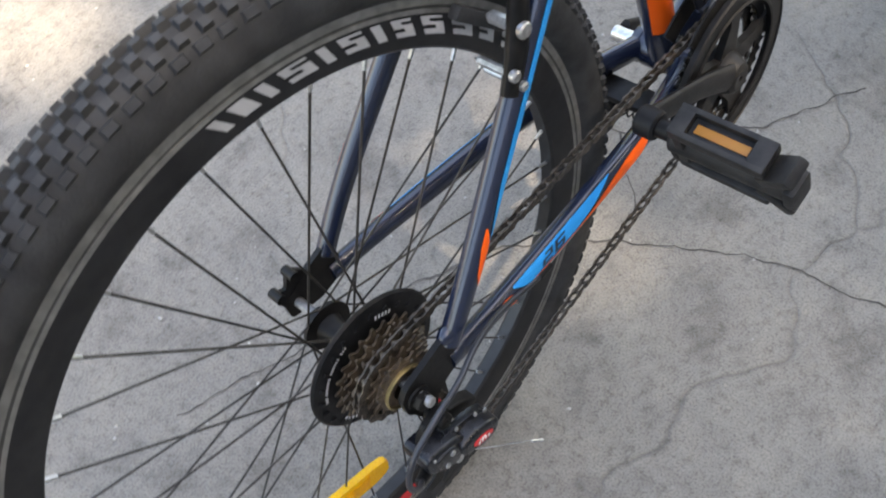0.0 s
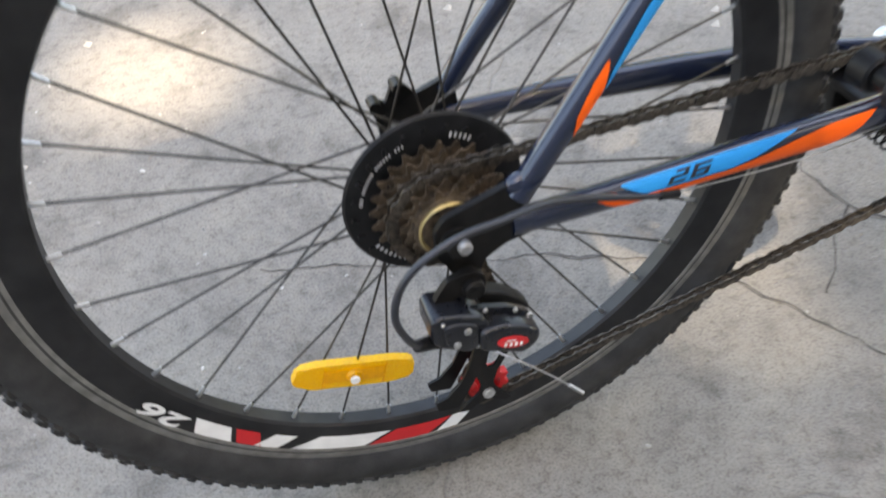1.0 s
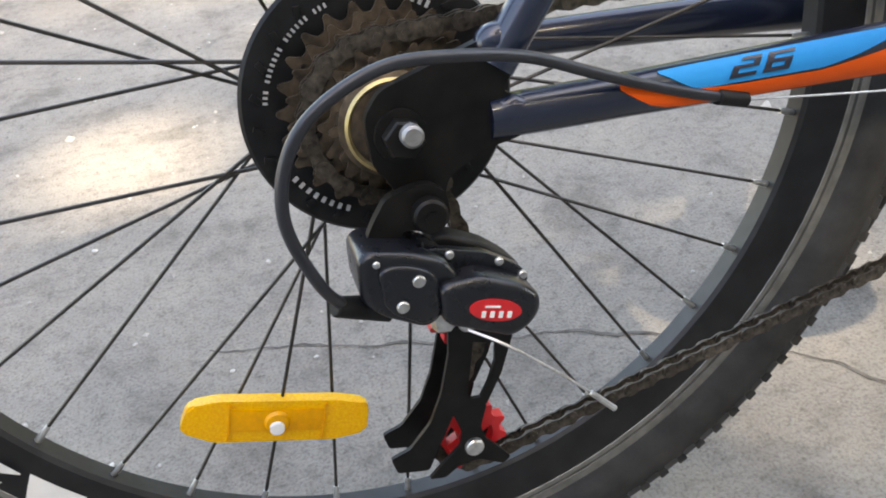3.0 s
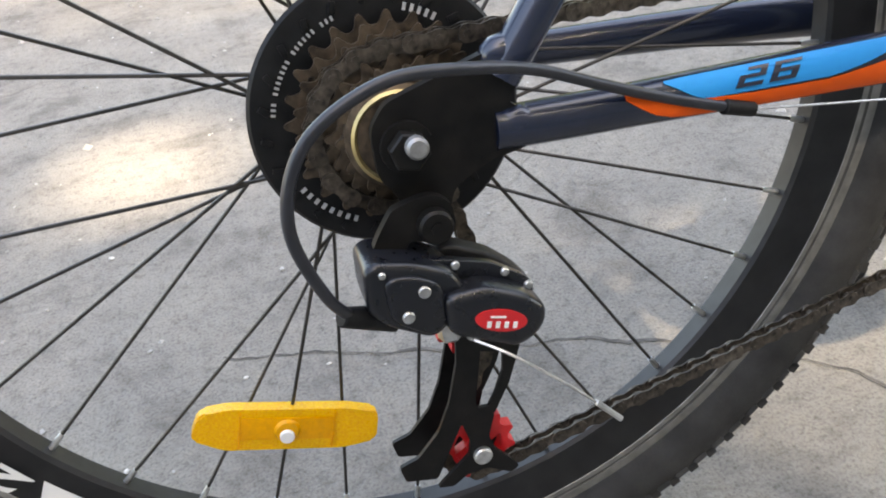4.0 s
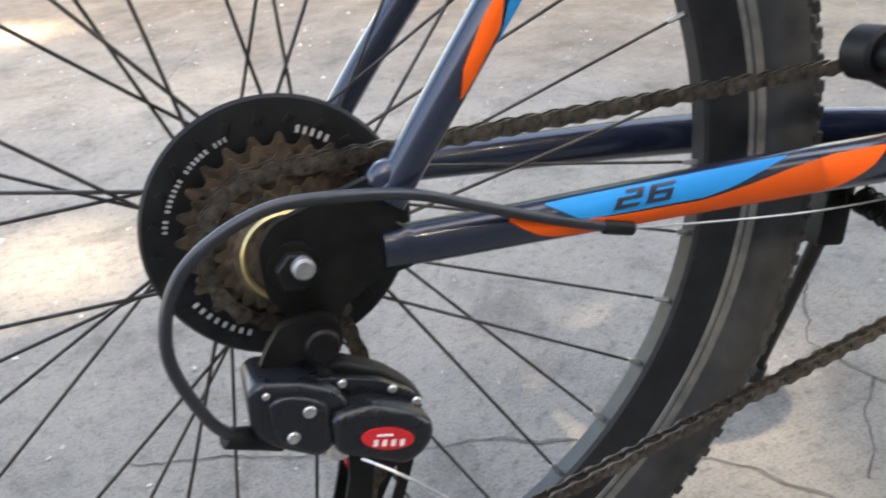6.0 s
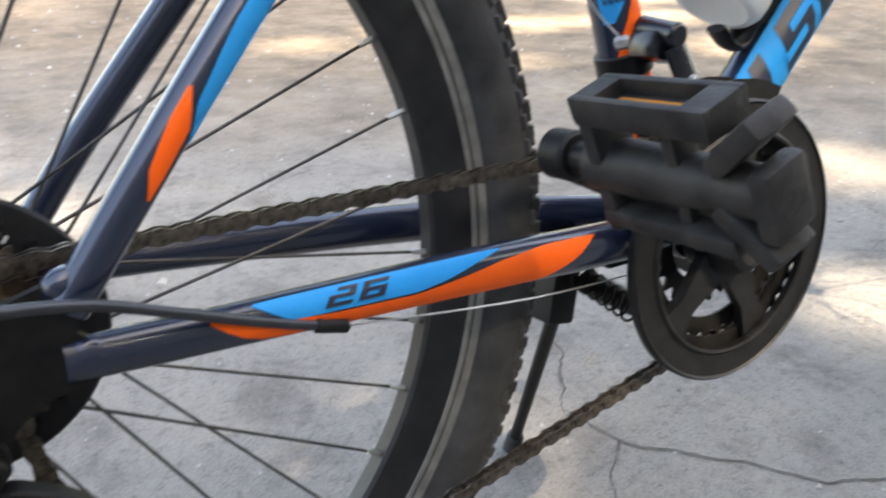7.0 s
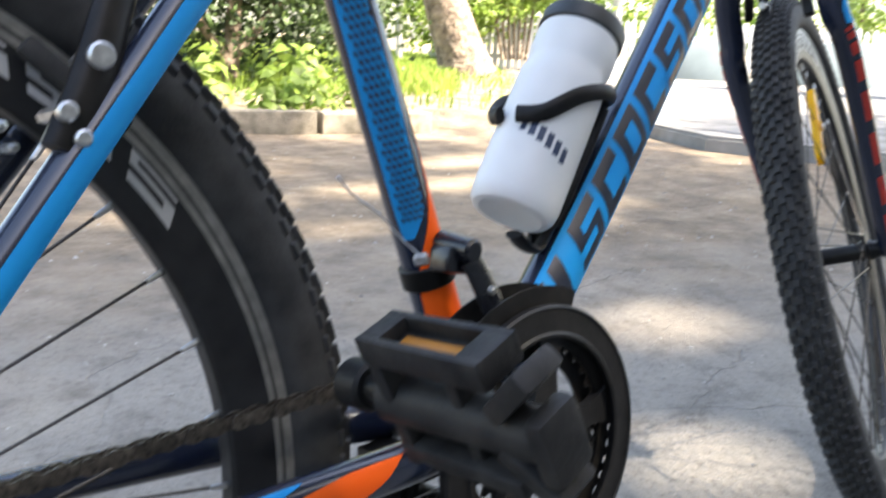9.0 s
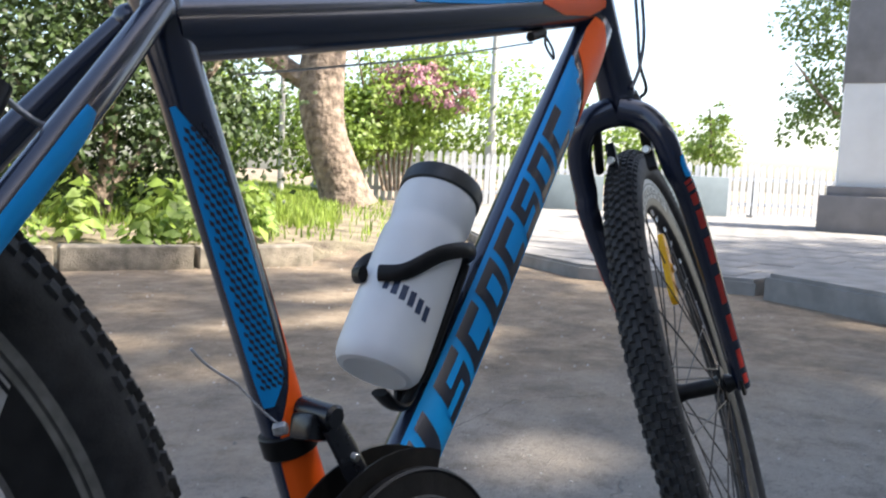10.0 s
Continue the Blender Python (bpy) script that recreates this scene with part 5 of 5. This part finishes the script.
ring_faces(bm, [lo, hi], cap=True)
bmesh.ops.bevel(bm, geom=[e for e in bm.edges if e.verts[0].co.z > 0 and e.verts[1].co.z > 0], offset=0.025, segments=2, affect="EDGES")
slab = part("pavement", bm, M_PAVE)
tagged(slab, "raised concrete slab with a rounded edge", "pavement", kind="structure")
# paving blocks on the raised area
rng = random.Random(11)
blk = bmesh.new()
box(blk, (0, 0, 0), (0.482, 0.322, 0.012), None, 0.003)
blk_me = finish(blk, "paving_stone", M_PAVE)
cnt = 0
for i in range(26):
    for j in range(16):
        p = Vector((5.1 + 0.49 * i, -1.2 + 0.33 * j + (0.165 if i % 2 else 0)))
        left = (-(p.x - 4.9) * 6.95 + (p.y - 2.95) * 6.6) / 9.58
        if left > -0.35 or cnt >= 290 or (p.x < 5.7 and p.y < 1.3):
            continue
        ob = part("paving_stone", blk_me, None, paving)
        ob.matrix_basis = Matrix.Translation((p.x, p.y, 0.0935 + rng.uniform(-0.0015, 0.0015)))
        cnt += 1


# ---- plants ----
def leaf_quad(bm, p, n, size, rng, mat=0, aspect=0.6):
    n = n.normalized()
    u = n.orthogonal().normalized()
    u = (Matrix.Rotation(rng.uniform(0, 6.28), 3, n) @ u)
    w = n.cross(u) * size * aspect * 0.5
    t = u * size * 0.5
    drop = n * size * 0.12
    vs = [bm.verts.new(q) for q in (p - t, p - w * 0.9 + drop, p + t * 0.25 - w * 0.75 + drop, p + t, p + t * 0.25 + w * 0.75 + drop, p + w * 0.9 + drop)]
    for idx in ((0, 1, 5), (1, 2, 4, 5), (2, 3, 4)):
        f = bm.faces.new([vs[i] for i in idx])
        f.material_index = mat


def crown_bm(blobs, count, size, seed, hollow=0.35, gaps=(), base=(0, 0, 0)):
    """Leaves in clumps round the given ellipsoids (centre, radii)."""
    rng = random.Random(seed)
    bm = bmesh.new()
    vol = [r[0] * r[1] * r[2] for _, r in blobs]
    tot = sum(vol)
    for (c, r), v in zip(blobs, vol):
        k = int(count * v / tot)
        clumps = max(4, k // 28)
        for _ in range(clumps):
            d = Vector((rng.gauss(0, 1), rng.gauss(0, 1), rng.gauss(0, 1))).normalized()
            rad = hollow + (1 - hollow) * rng.random() ** 0.5
            cc = Vector(c) + Vector((d.x * r[0], d.y * r[1], d.z * r[2])) * rad
            spread = min(r) * 0.26
            for _ in range(28):
                p = cc + Vector((rng.gauss(0, 1), rng.gauss(0, 1), rng.gauss(0, 0.7))) * spread * 0.6
                # drop leaves whose shadow would fall on a chosen sun patch
                if gaps:
                    q = Vector(base) + p
                    q -= sun_dir * (q.z / sun_dir.z)
                    if any(((q.x - gx) / rx) ** 2 + ((q.y - gy) / ry) ** 2 < 1 for gx, gy, rx, ry in gaps):
                        continue
                leaf_quad(bm, p, Vector((rng.gauss(0, 0.7), rng.gauss(0, 0.7), rng.uniform(0.1, 1.2))) + d * 0.6, size * rng.uniform(0.6, 1.3), rng)
    return bm


def tree(name, label, base, trunk_pts, radii, limbs, blobs, count, size, leaf, seed, hollow=0.35, gaps=()):
    tr = empty(name, pose(*base), label, "tree" if name == "tree" else "bush")
    if trunk_pts:
        part("trunk", Tube(trunk_pts, radii, 16).mesh(segs=14), M_BARK, tr)
    for lp, lr in limbs:
        part("limb", Tube(lp, lr, 10).mesh(segs=8), M_BARK, tr)
    if blobs:
        me = finish_fast(crown_bm(blobs, count, size, seed, hollow, gaps, base), "crown", leaf)
        part("crown", me, None, tr)
    return tr


def finish_fast(bm, name, mat):
    me = bpy.data.meshes.new(name)
    bm.to_mesh(me)
    bm.free()
    me.materials.append(mat)
    return me


# the big leaning tree on the grass
GX, GY = 7.78, 7.69
tg = tree("tree", "old tree with rough leaning trunk on the grass", (GX, GY, height(GX, GY) - 0.02), [(0.10, -0.06, 0), (0.02, 0.0, 0.35), (-0.16, 0.14, 1.0), (-0.20, 0.20, 1.7), (-0.10, 0.12, 3.0), (0.1, 0.0, 5.0)], [0.44, 0.32, 0.28, 0.31, 0.26, 0.2],
          [([(-0.18, 0.18, 1.55), (-0.55, 0.55, 1.85), (-1.3, 1.2, 2.6), (-2.2, 2.0, 3.6)], [0.17, 0.14, 0.12, 0.07]), ([(-0.1, 0.1, 2.6), (0.7, -0.5, 3.6), (1.6, -1.0, 4.6)], [0.16, 0.12, 0.07])],
          [((-1.6, 1.4, 4.6), (1.8, 1.8, 1.1)), ((0.9, -0.6, 5.4), (1.9, 1.9, 1.2)), ((0, 0.3, 6.4), (1.8, 1.8, 1.2))], 3600, 0.16, M_LEAFM, 3)
# dark shrub beside the kerb
tree("bush", "large dark green shrub beside the kerb", (3.25, 5.55, 0.12), [(0, 0, 0), (0.1, 0.05, 1.2), (0.0, 0.1, 2.6)], [0.07, 0.05, 0.02],
     [([(0, 0, 0.2), (0.8, -0.3, 1.3), (1.3, -0.3, 2.2)], [0.04, 0.03, 0.015]), ([(0, 0, 0.2), (-0.8, 0.2, 1.4), (-1.3, 0.2, 2.4)], [0.04, 0.03, 0.015])],
     [((0.1, 0.1, 1.1), (1.35, 0.9, 1.1)), ((0.7, -0.1, 0.9), (0.9, 0.7, 0.85)), ((-1.2, 0.3, 1.0), (1.2, 0.9, 1.05)), ((0.2, 0.3, 2.3), (1.5, 0.9, 0.9)), ((-1.2, 0.5, 2.5), (1.2, 0.9, 1.0)), ((1.0, 0.4, 1.9), (0.7, 0.7, 0.7))],
     34000, 0.072, M_LEAFD, 4, 0.1)
# lilac and lighter bushes in front of the fence
tree("bush", "flowering lilac bush with pink blossom", (11.0, 9.6, 0.3), [], [], [([(0.1 * k - 0.3, 0, 0), (0.22 * k - 0.7, 0.1, 1.5), (0.3 * k - 1.0, 0.1, 2.4)], [0.03, 0.025, 0.01]) for k in range(7)],
     [((0, 0, 1.6), (1.1, 1.0, 0.9)), ((-0.7, 0.4, 1.2), (0.9, 0.9, 0.8)), ((0.8, -0.5, 2.0), (0.8, 0.8, 0.8))], 8000, 0.12, M_LEAFL, 6, 0.2)
lil = crown_bm([((11.0, 9.3, 2.2), (0.75, 0.85, 0.40)), ((11.5, 8.8, 1.95), (0.5, 0.55, 0.32)), ((10.5, 9.6, 1.9), (0.4, 0.5, 0.3))], 2600, 0.09, 8, 0.2)
blossom = part("blossom", finish_fast(lil, "blossom", M_LILAC), None)
tagged(blossom, "pink lilac blossom clusters on the bush", "blossom", kind="stuff")
tree("bush", "bright green bush beside the tree trunk", (9.6, 10.0, 0.35), [], [], [([(0, 0, 0), (0.1, 0.1, 0.9)], [0.03, 0.02])], [((0, 0, 0.95), (1.2, 0.9, 0.9)), ((-1.3, 1.2, 1.1), (1.1, 1.0, 1.0))], 5500, 0.12, M_LEAFL, 9, 0.2)
tree("bush", "pale green shrubs behind the fence", (15.2, 9.6, 0.1), [], [], [([(0, 0, 0), (0.1, 0.1, 1.5)], [0.05, 0.03])], [((0, 0, 1.6), (1.6, 1.3, 1.4)), ((2.0, -1.6, 1.2), (1.2, 1.1, 1.0)), ((-1.6, 1.6, 1.8), (1.4, 1.3, 1.4))], 6500, 0.15, M_LEAFL, 12, 0.2)
tree("tree", "young pale green tree behind the fence", (20.6, 7.5, 0.05), [(0, 0, 0), (0.1, 0, 1.2), (0, 0.1, 2.6)], [0.08, 0.06, 0.02], [([(0.05, 0, 1.0), (0.6, 0.2, 2.0)], [0.03, 0.015])], [((0, 0, 1.6), (0.9, 0.8, 0.75)), ((0.1, 0, 2.3), (0.5, 0.5, 0.4))], 1800, 0.13, M_LEAFL, 13, 0.1)
tree("tree", "tall leafy tree standing behind the fence", (20.5, 4.0, 0.05), [(0, 0, 0), (0.1, 0, 2.5), (0.1, 0.1, 6)], [0.16, 0.13, 0.06], [([(0.1, 0, 1.8), (-0.6, 0.8, 2.8), (-1.0, 1.3, 3.5)], [0.06, 0.04, 0.02])],
     [((0.2, 0.2, 3.0), (1.4, 1.4, 1.3)), ((-0.2, 0.5, 4.6), (1.5, 1.5, 1.3)), ((0.4, 0, 6.0), (1.6, 1.6, 1.4)), ((0.2, -0.9, 2.2), (0.8, 0.8, 0.8)), ((-0.3, 0.9, 2.4), (0.9, 0.9, 0.9))], 8000, 0.14, M_LEAFM, 14, 0.15)
tree("tree", "dark conifer-like tree behind the shrub", (4.0, 9.5, 0.3), [(0, 0, 0), (0, 0.1, 3), (0.1, 0.1, 7)], [0.14, 0.11, 0.04], [([(0, 0, 1.6), (0.9, -0.2, 2.2)], [0.04, 0.02])],
     [((0, 0, 2.4), (1.8, 1.5, 1.3)), ((0.6, 0, 4.0), (2.0, 1.6, 1.4)), ((-1.6, 0.4, 3.0), (1.6, 1.4, 1.4)), ((1.5, -0.2, 1.8), (0.9, 0.9, 0.9))], 7000, 0.11, M_LEAFD, 15, 0.2)
# unseen tree added behind the camera; its crown shades the bicycle
# leaves are left out of its crown here, so sun patches reach the yard
GAPS = ((-0.23, 0.74, 0.12, 0.095), (-0.29, 0.60, 0.07, 0.06), (0.09, 1.02, 0.12, 0.13), (1.05, 2.12, 0.20, 0.10), (1.45, 2.15, 0.20, 0.11),
        (1.47, 1.66, 0.20, 0.09), (2.55, 1.5, 0.36, 0.16), (1.57, 0.55, 0.17, 0.10), (1.09, 0.15, 0.11, 0.13), (1.95, 2.13, 0.22, 0.14), (2.9, 2.5, 0.4, 0.2), (2.45, 2.05, 0.35, 0.16), (-0.5, 2.2, 0.25, 0.14))
SH = Vector((0.45, 0.35, 0)) + sun_dir * 8.6
tree("tree", "broad leafy unseen tree, added to shade the yard", (SH.x + 0.6, SH.y - 0.8, 0), [(0, 0, 0), (-0.1, 0.1, 2.2), (-0.3, 0.4, 4.5), (-0.6, 0.8, 6.5)], [0.30, 0.24, 0.18, 0.08],
     [([(-0.1, 0.1, 2.6), (1.2, 0.8, 4.4), (2.2, 1.2, 6.0)], [0.12, 0.09, 0.04]), ([(-0.2, 0.2, 3.2), (-1.6, 0.6, 5.0), (-2.6, 1.0, 6.2)], [0.12, 0.09, 0.04])],
     [((-0.6, 0.8, SH.z), (2.0, 1.9, 1.0)), ((1.4, 1.4, SH.z - 0.2), (1.8, 1.6, 0.9)), ((-2.4, 0.9, SH.z - 0.1), (1.8, 1.7, 0.9)), ((0.2, 2.4, SH.z + 0.4), (2.2, 1.2, 0.8)), ((-1.6, 2.9, SH.z), (2.2, 1.1, 0.7)), ((1.9, 2.8, SH.z), (1.5, 0.9, 0.7)), ((0.75, 3.8, SH.z), (2.2, 0.8, 0.6))], 25000, 0.18, M_LEAFM, 21, 0.05, GAPS)

# another tree out of view, added only to darken the sunlit pavement
S2 = Vector((6.4, 1.6, 0)) + sun_dir * 8.8
tree("tree", "second broad unseen tree, added to shade the pavement", (S2.x + 0.4, S2.y - 2.2, 0), [(0, 0, 0), (0.1, 0.3, 2.5), (0, 0.9, 4.8), (-0.2, 1.6, 6.6)], [0.28, 0.22, 0.16, 0.07],
     [([(0.1, 0.3, 2.8), (1.4, 1.0, 4.6), (2.2, 1.8, 6.2)], [0.11, 0.08, 0.04]), ([(0.1, 0.4, 3.2), (-1.4, 1.2, 5.0), (-2.4, 1.8, 6.3)], [0.11, 0.08, 0.04])],
     [((-0.4, 2.2, S2.z), (2.0, 1.5, 0.9)), ((1.8, 2.0, S2.z - 0.2), (2.0, 1.4, 0.8)), ((-2.4, 1.9, S2.z), (1.8, 1.3, 0.8))], 8500, 0.18, M_LEAFM, 22, 0.05)

# grass and weeds on the verge
rng = random.Random(31)
bm = bmesh.new()
made = 0
while made < 30000:
    x, y = rng.uniform(2.4, 12.5), rng.uniform(3.6, 13.0)
    v = verge(x, y)
    if v < 0.35 or (v < 1.2 and rng.random() > 0.12) or (noise.noise((x * 0.9, y * 0.9, 3)) < -0.25 and rng.random() > 0.3):
        continue
    h = rng.uniform(0.05, 0.15) * (0.6 + 0.5 * smooth01(v / 2))
    a, lean = rng.uniform(0, 6.28), rng.uniform(0.0, 0.06)
    p = Vector((x, y, height(x, y) - 0.005))
    s = Vector((math.cos(a), math.sin(a), 0)) * rng.uniform(0.005, 0.011)
    tip = p + Vector((math.cos(a + 1.5) * lean, math.sin(a + 1.5) * lean, h))
    md = p.lerp(tip, 0.55) + Vector((0, 0, h * 0.08))
    q = [bm.verts.new(c) for c in (p - s, p + s, md + s * 0.7, tip, md - s * 0.7)]
    bm.faces.new((q[0], q[1], q[2], q[4]))
    bm.faces.new((q[4], q[2], q[3]))
    made += 1
grass = part("grass", finish_fast(bm, "grass", M_GRASS), None)
tagged(grass, "sunlit fresh green grass on the verge", "grass", kind="stuff")

weed_bm = bmesh.new()
wr = random.Random(40)
for k in range(70):
    a, r = wr.uniform(0, 6.28), wr.uniform(0.02, 0.16)
    p = Vector((math.cos(a) * r, math.sin(a) * r, wr.uniform(0.04, 0.30) * (1.15 - r * 3)))
    leaf_quad(weed_bm, p, Vector((math.cos(a), math.sin(a), 0.9)), wr.uniform(0.06, 0.12), wr, aspect=0.55)
weed_leaves = finish_fast(weed_bm, "weed_leaves", M_LEAFL)
first = None
for (x, y, s) in ((2.68, 4.02, 1.1), (2.9, 4.15, 1.3), (3.5, 4.15, 1.2), (3.75, 4.3, 1.0), (3.2, 4.4, 1.2), (2.1, 4.35, 0.8), (3.05, 4.0, 0.8), (3.9, 4.6, 1.1), (2.5, 4.5, 1.2), (1.75, 4.45, 0.7)):
    m = Matrix.Translation((x, y, height(x, y) - 0.01)) @ Matrix.Rotation(x * 7, 4, "Z") @ Matrix.Diagonal((s, s, s, 1))
    if first is None:
        first = empty("weed", m, "broad-leaved green weed growing by the kerb", "plant", "weeds by the kerb")
        bq = bmesh.new()
        for k in range(5):
            a = k * 1.3
            cyl(bq, (0, 0, 0), (0.06 * math.cos(a), 0.06 * math.sin(a), 0.22), 0.003, 0.0015, 5)
        part("stem", bq, M_GRASS, first)
        part("leaves", weed_leaves, None, first)
    else:
        copy_thing(first, m)

# pebbles, grit and dry twigs on the yard
bm = bmesh.new()
rng = random.Random(17)
for k in range(1500):
    x, y = (rng.uniform(-1.2, 2.4), rng.uniform(-0.2, 2.2)) if k < 1000 else (rng.uniform(-0.5, 5), rng.uniform(0.5, 4.2))
    if verge(x, y) > -0.05 or x > 4.3:
        continue
    r = rng.uniform(0.0012, 0.004) * (1 if k < 1000 else 2.2)
    vs = bmesh.ops.create_icosphere(bm, subdivisions=1, radius=r, matrix=Matrix.Translation((x, y, height(x, y) + r * 0.3)) @ Matrix.Rotation(rng.uniform(0, 6), 4, "Z") @ Matrix.Diagonal((1.3, 0.9, 0.6, 1))) if k < 350 else None
    if vs is None:
        z = height(x, y)
        q = [bm.verts.new(c) for c in ((x - r, y, z), (x + r * 0.3, y - r, z), (x + r, y + r * 0.6, z), (x, y, z + r * 0.9))]
        for idx in ((0, 1, 3), (1, 2, 3), (2, 0, 3)):
            bm.faces.new([q[i] for i in idx])
pebbles = part("pebbles", finish_fast(bm, "pebbles", M_PEBBLE), None)
tagged(pebbles, "small pebbles and grit scattered on the asphalt", "pebbles", kind="stuff")
first = None
for x, y, a, ln in ((0.62, 0.26, 0.5, 0.03), (1.35, 1.2, 1.2, 0.10), (0.2, 1.1, 2.0, 0.07), (2.2, 1.5, 0.3, 0.16), (1.9, 2.6, 2.4, 0.2), (-0.25, 0.55, 0.9, 0.06), (0.85, 0.75, 2.6, 0.05), (3.0, 2.2, 0.2, 0.18)):
    m = Matrix.Translation((x, y, height(x, y) + 0.002)) @ Matrix.Rotation(a, 4, "Z") @ Matrix.Diagonal((ln / 0.1,) * 3 + (1,))
    if first is None:
        first = part("twig", wire([(-0.05, 0, 0), (-0.02, 0.006, 0.001), (0.02, -0.004, 0.002), (0.05, 0.003, 0)], 0.002, 10, 5), M_TWIG)
        tagged(first, "short dry brown twig on the asphalt", "twig", "twigs on the ground")
        first.matrix_world = m
    else:
        copy_thing(first, m)

# ---- fence, posts and pillar at the back ----
FA, FB = Vector((10.3, 11.1, 0)), Vector((17.6, 2.6, 0))
fd_ = (FB - FA).normalized()
FL = (FB - FA).length
fence = empty("fence", Matrix.Translation(FA + Vector((0, 0, 0.09))) @ Matrix.Rotation(math.atan2(fd_.y, fd_.x), 4, "Z"), "low weathered white picket fence at the edge of the yard", "fence")
for z in (0.25, 0.72):
    bq = bmesh.new()
    box(bq, (FL / 2, 0.03, z), (FL, 0.035, 0.07), None, 0.005)
    part("rail", bq, M_FENCE, fence)
bq = plate(rounded([(-0.042, 0.03), (-0.042, 0.94), (0.0, 0.99), (0.042, 0.94), (0.042, 0.03)], 0.008, 2), -0.012, 0.012)
pk = finish(bq, "picket", M_FENCE)
rng = random.Random(2)
for k in range(int(FL / 0.128)):
    ob = part("picket", pk, None, fence)
    ob.matrix_basis = Matrix.Translation((0.08 + k * 0.128, 0, rng.uniform(-0.03, 0.03))) @ Matrix.Rotation(rng.uniform(-0.025, 0.025), 4, "Y")
for k in range(5):
    bq = bmesh.new()
    box(bq, (0.1 + k * (FL - 0.2) / 4, 0.09, 0.5), (0.09, 0.09, 1.02), None, 0.008)
    part("fence_post", bq, M_POST, fence)
bq = bmesh.new()
box(bq, (0, 0, 0.40), (1.75, 0.03, 0.72), None, 0.006)
pn = part("panel", bq, M_PANEL)
tagged(pn, "grey-blue sheet panel standing against the fence", "panel")
pn.matrix_world = Matrix.Translation(Vector((14.65, 5.75, 0.06)) - Vector((fd_.y, -fd_.x, 0)) * -0.08) @ Matrix.Rotation(math.atan2(fd_.y, fd_.x), 4, "Z")
bq = bmesh.new()
box(bq, (0, 0, 0.36), (1.1, 0.03, 0.64), None, 0.006)
pn2 = part("panel", bq, M_PANEL)
tagged(pn2, "grey-blue sheet panel standing against the fence", "panel")
pn2.matrix_world = Matrix.Translation(Vector((13.35, 7.28, 0.06)) + Vector((fd_.y, -fd_.x, 0)) * 0.08) @ Matrix.Rotation(math.atan2(fd_.y, fd_.x), 4, "Z")
first = None
for x, y, h, r in ((13.7, 9.45, 5.2, 0.075), (8.6, 9.9, 3.2, 0.045)):
    bq = bmesh.new()
    cyl(bq, (0, 0, 0), (0, 0, h), r * 1.2, r * 0.7, 14)
    po = part("pole", bq, M_POST)
    tagged(po, "slim grey utility pole behind the fence" if h > 4 else "thin grey post in the grass", "pole")
    po.matrix_world = Matrix.Translation((x, y, 0.05 if h > 4 else height(x, y) - 0.02))
    if h > 4:
        bq = bmesh.new()
        box(bq, (0, 0, 0.45), (0.17, 0.17, 1.7), None, 0.01)
        part("pole_foot", bq, M_POST, po)
PC = Vector((12.7, 2.0, 0.09))
pillar = empty("pillar", Matrix.Translation(PC) @ Matrix.Rotation(radians(14), 4, "Z"), "white plastered pillar on a stepped grey plinth", "pillar")
bq = bmesh.new()
box(bq, (0, 0, 2.6), (1.2, 1.2, 4.4), None, 0.02)
part("shaft", bq, M_PLASTER, pillar)
bq = bmesh.new()
box(bq, (0, 0, 0.25), (1.62, 1.62, 0.5), None, 0.02)
part("plinth", bq, M_PLINTH, pillar, "grey plinth")
bq = bmesh.new()
box(bq, (0, 0, 0.56), (1.42, 1.42, 0.14), None, 0.02)
part("plinth_step", bq, M_PLINTH, pillar)
bq = bmesh.new()
box(bq, (0, 0, 2.55), (1.24, 1.24, 1.1), None, 0.02)
part("shaft_band", bq, M_PLINTH, pillar, "darker grey band")

# plain wall added unseen behind the camera, to darken what black parts reflect
bq = bmesh.new()
box(bq, (1.0, -3.6, 2.1), (22, 0.3, 4.3), None, 0.02)
wall = part("added_wall", bq, M_WALL)
tagged(wall, "unseen plain weathered grey plastered wall, added to close the yard", "wall", kind="structure")
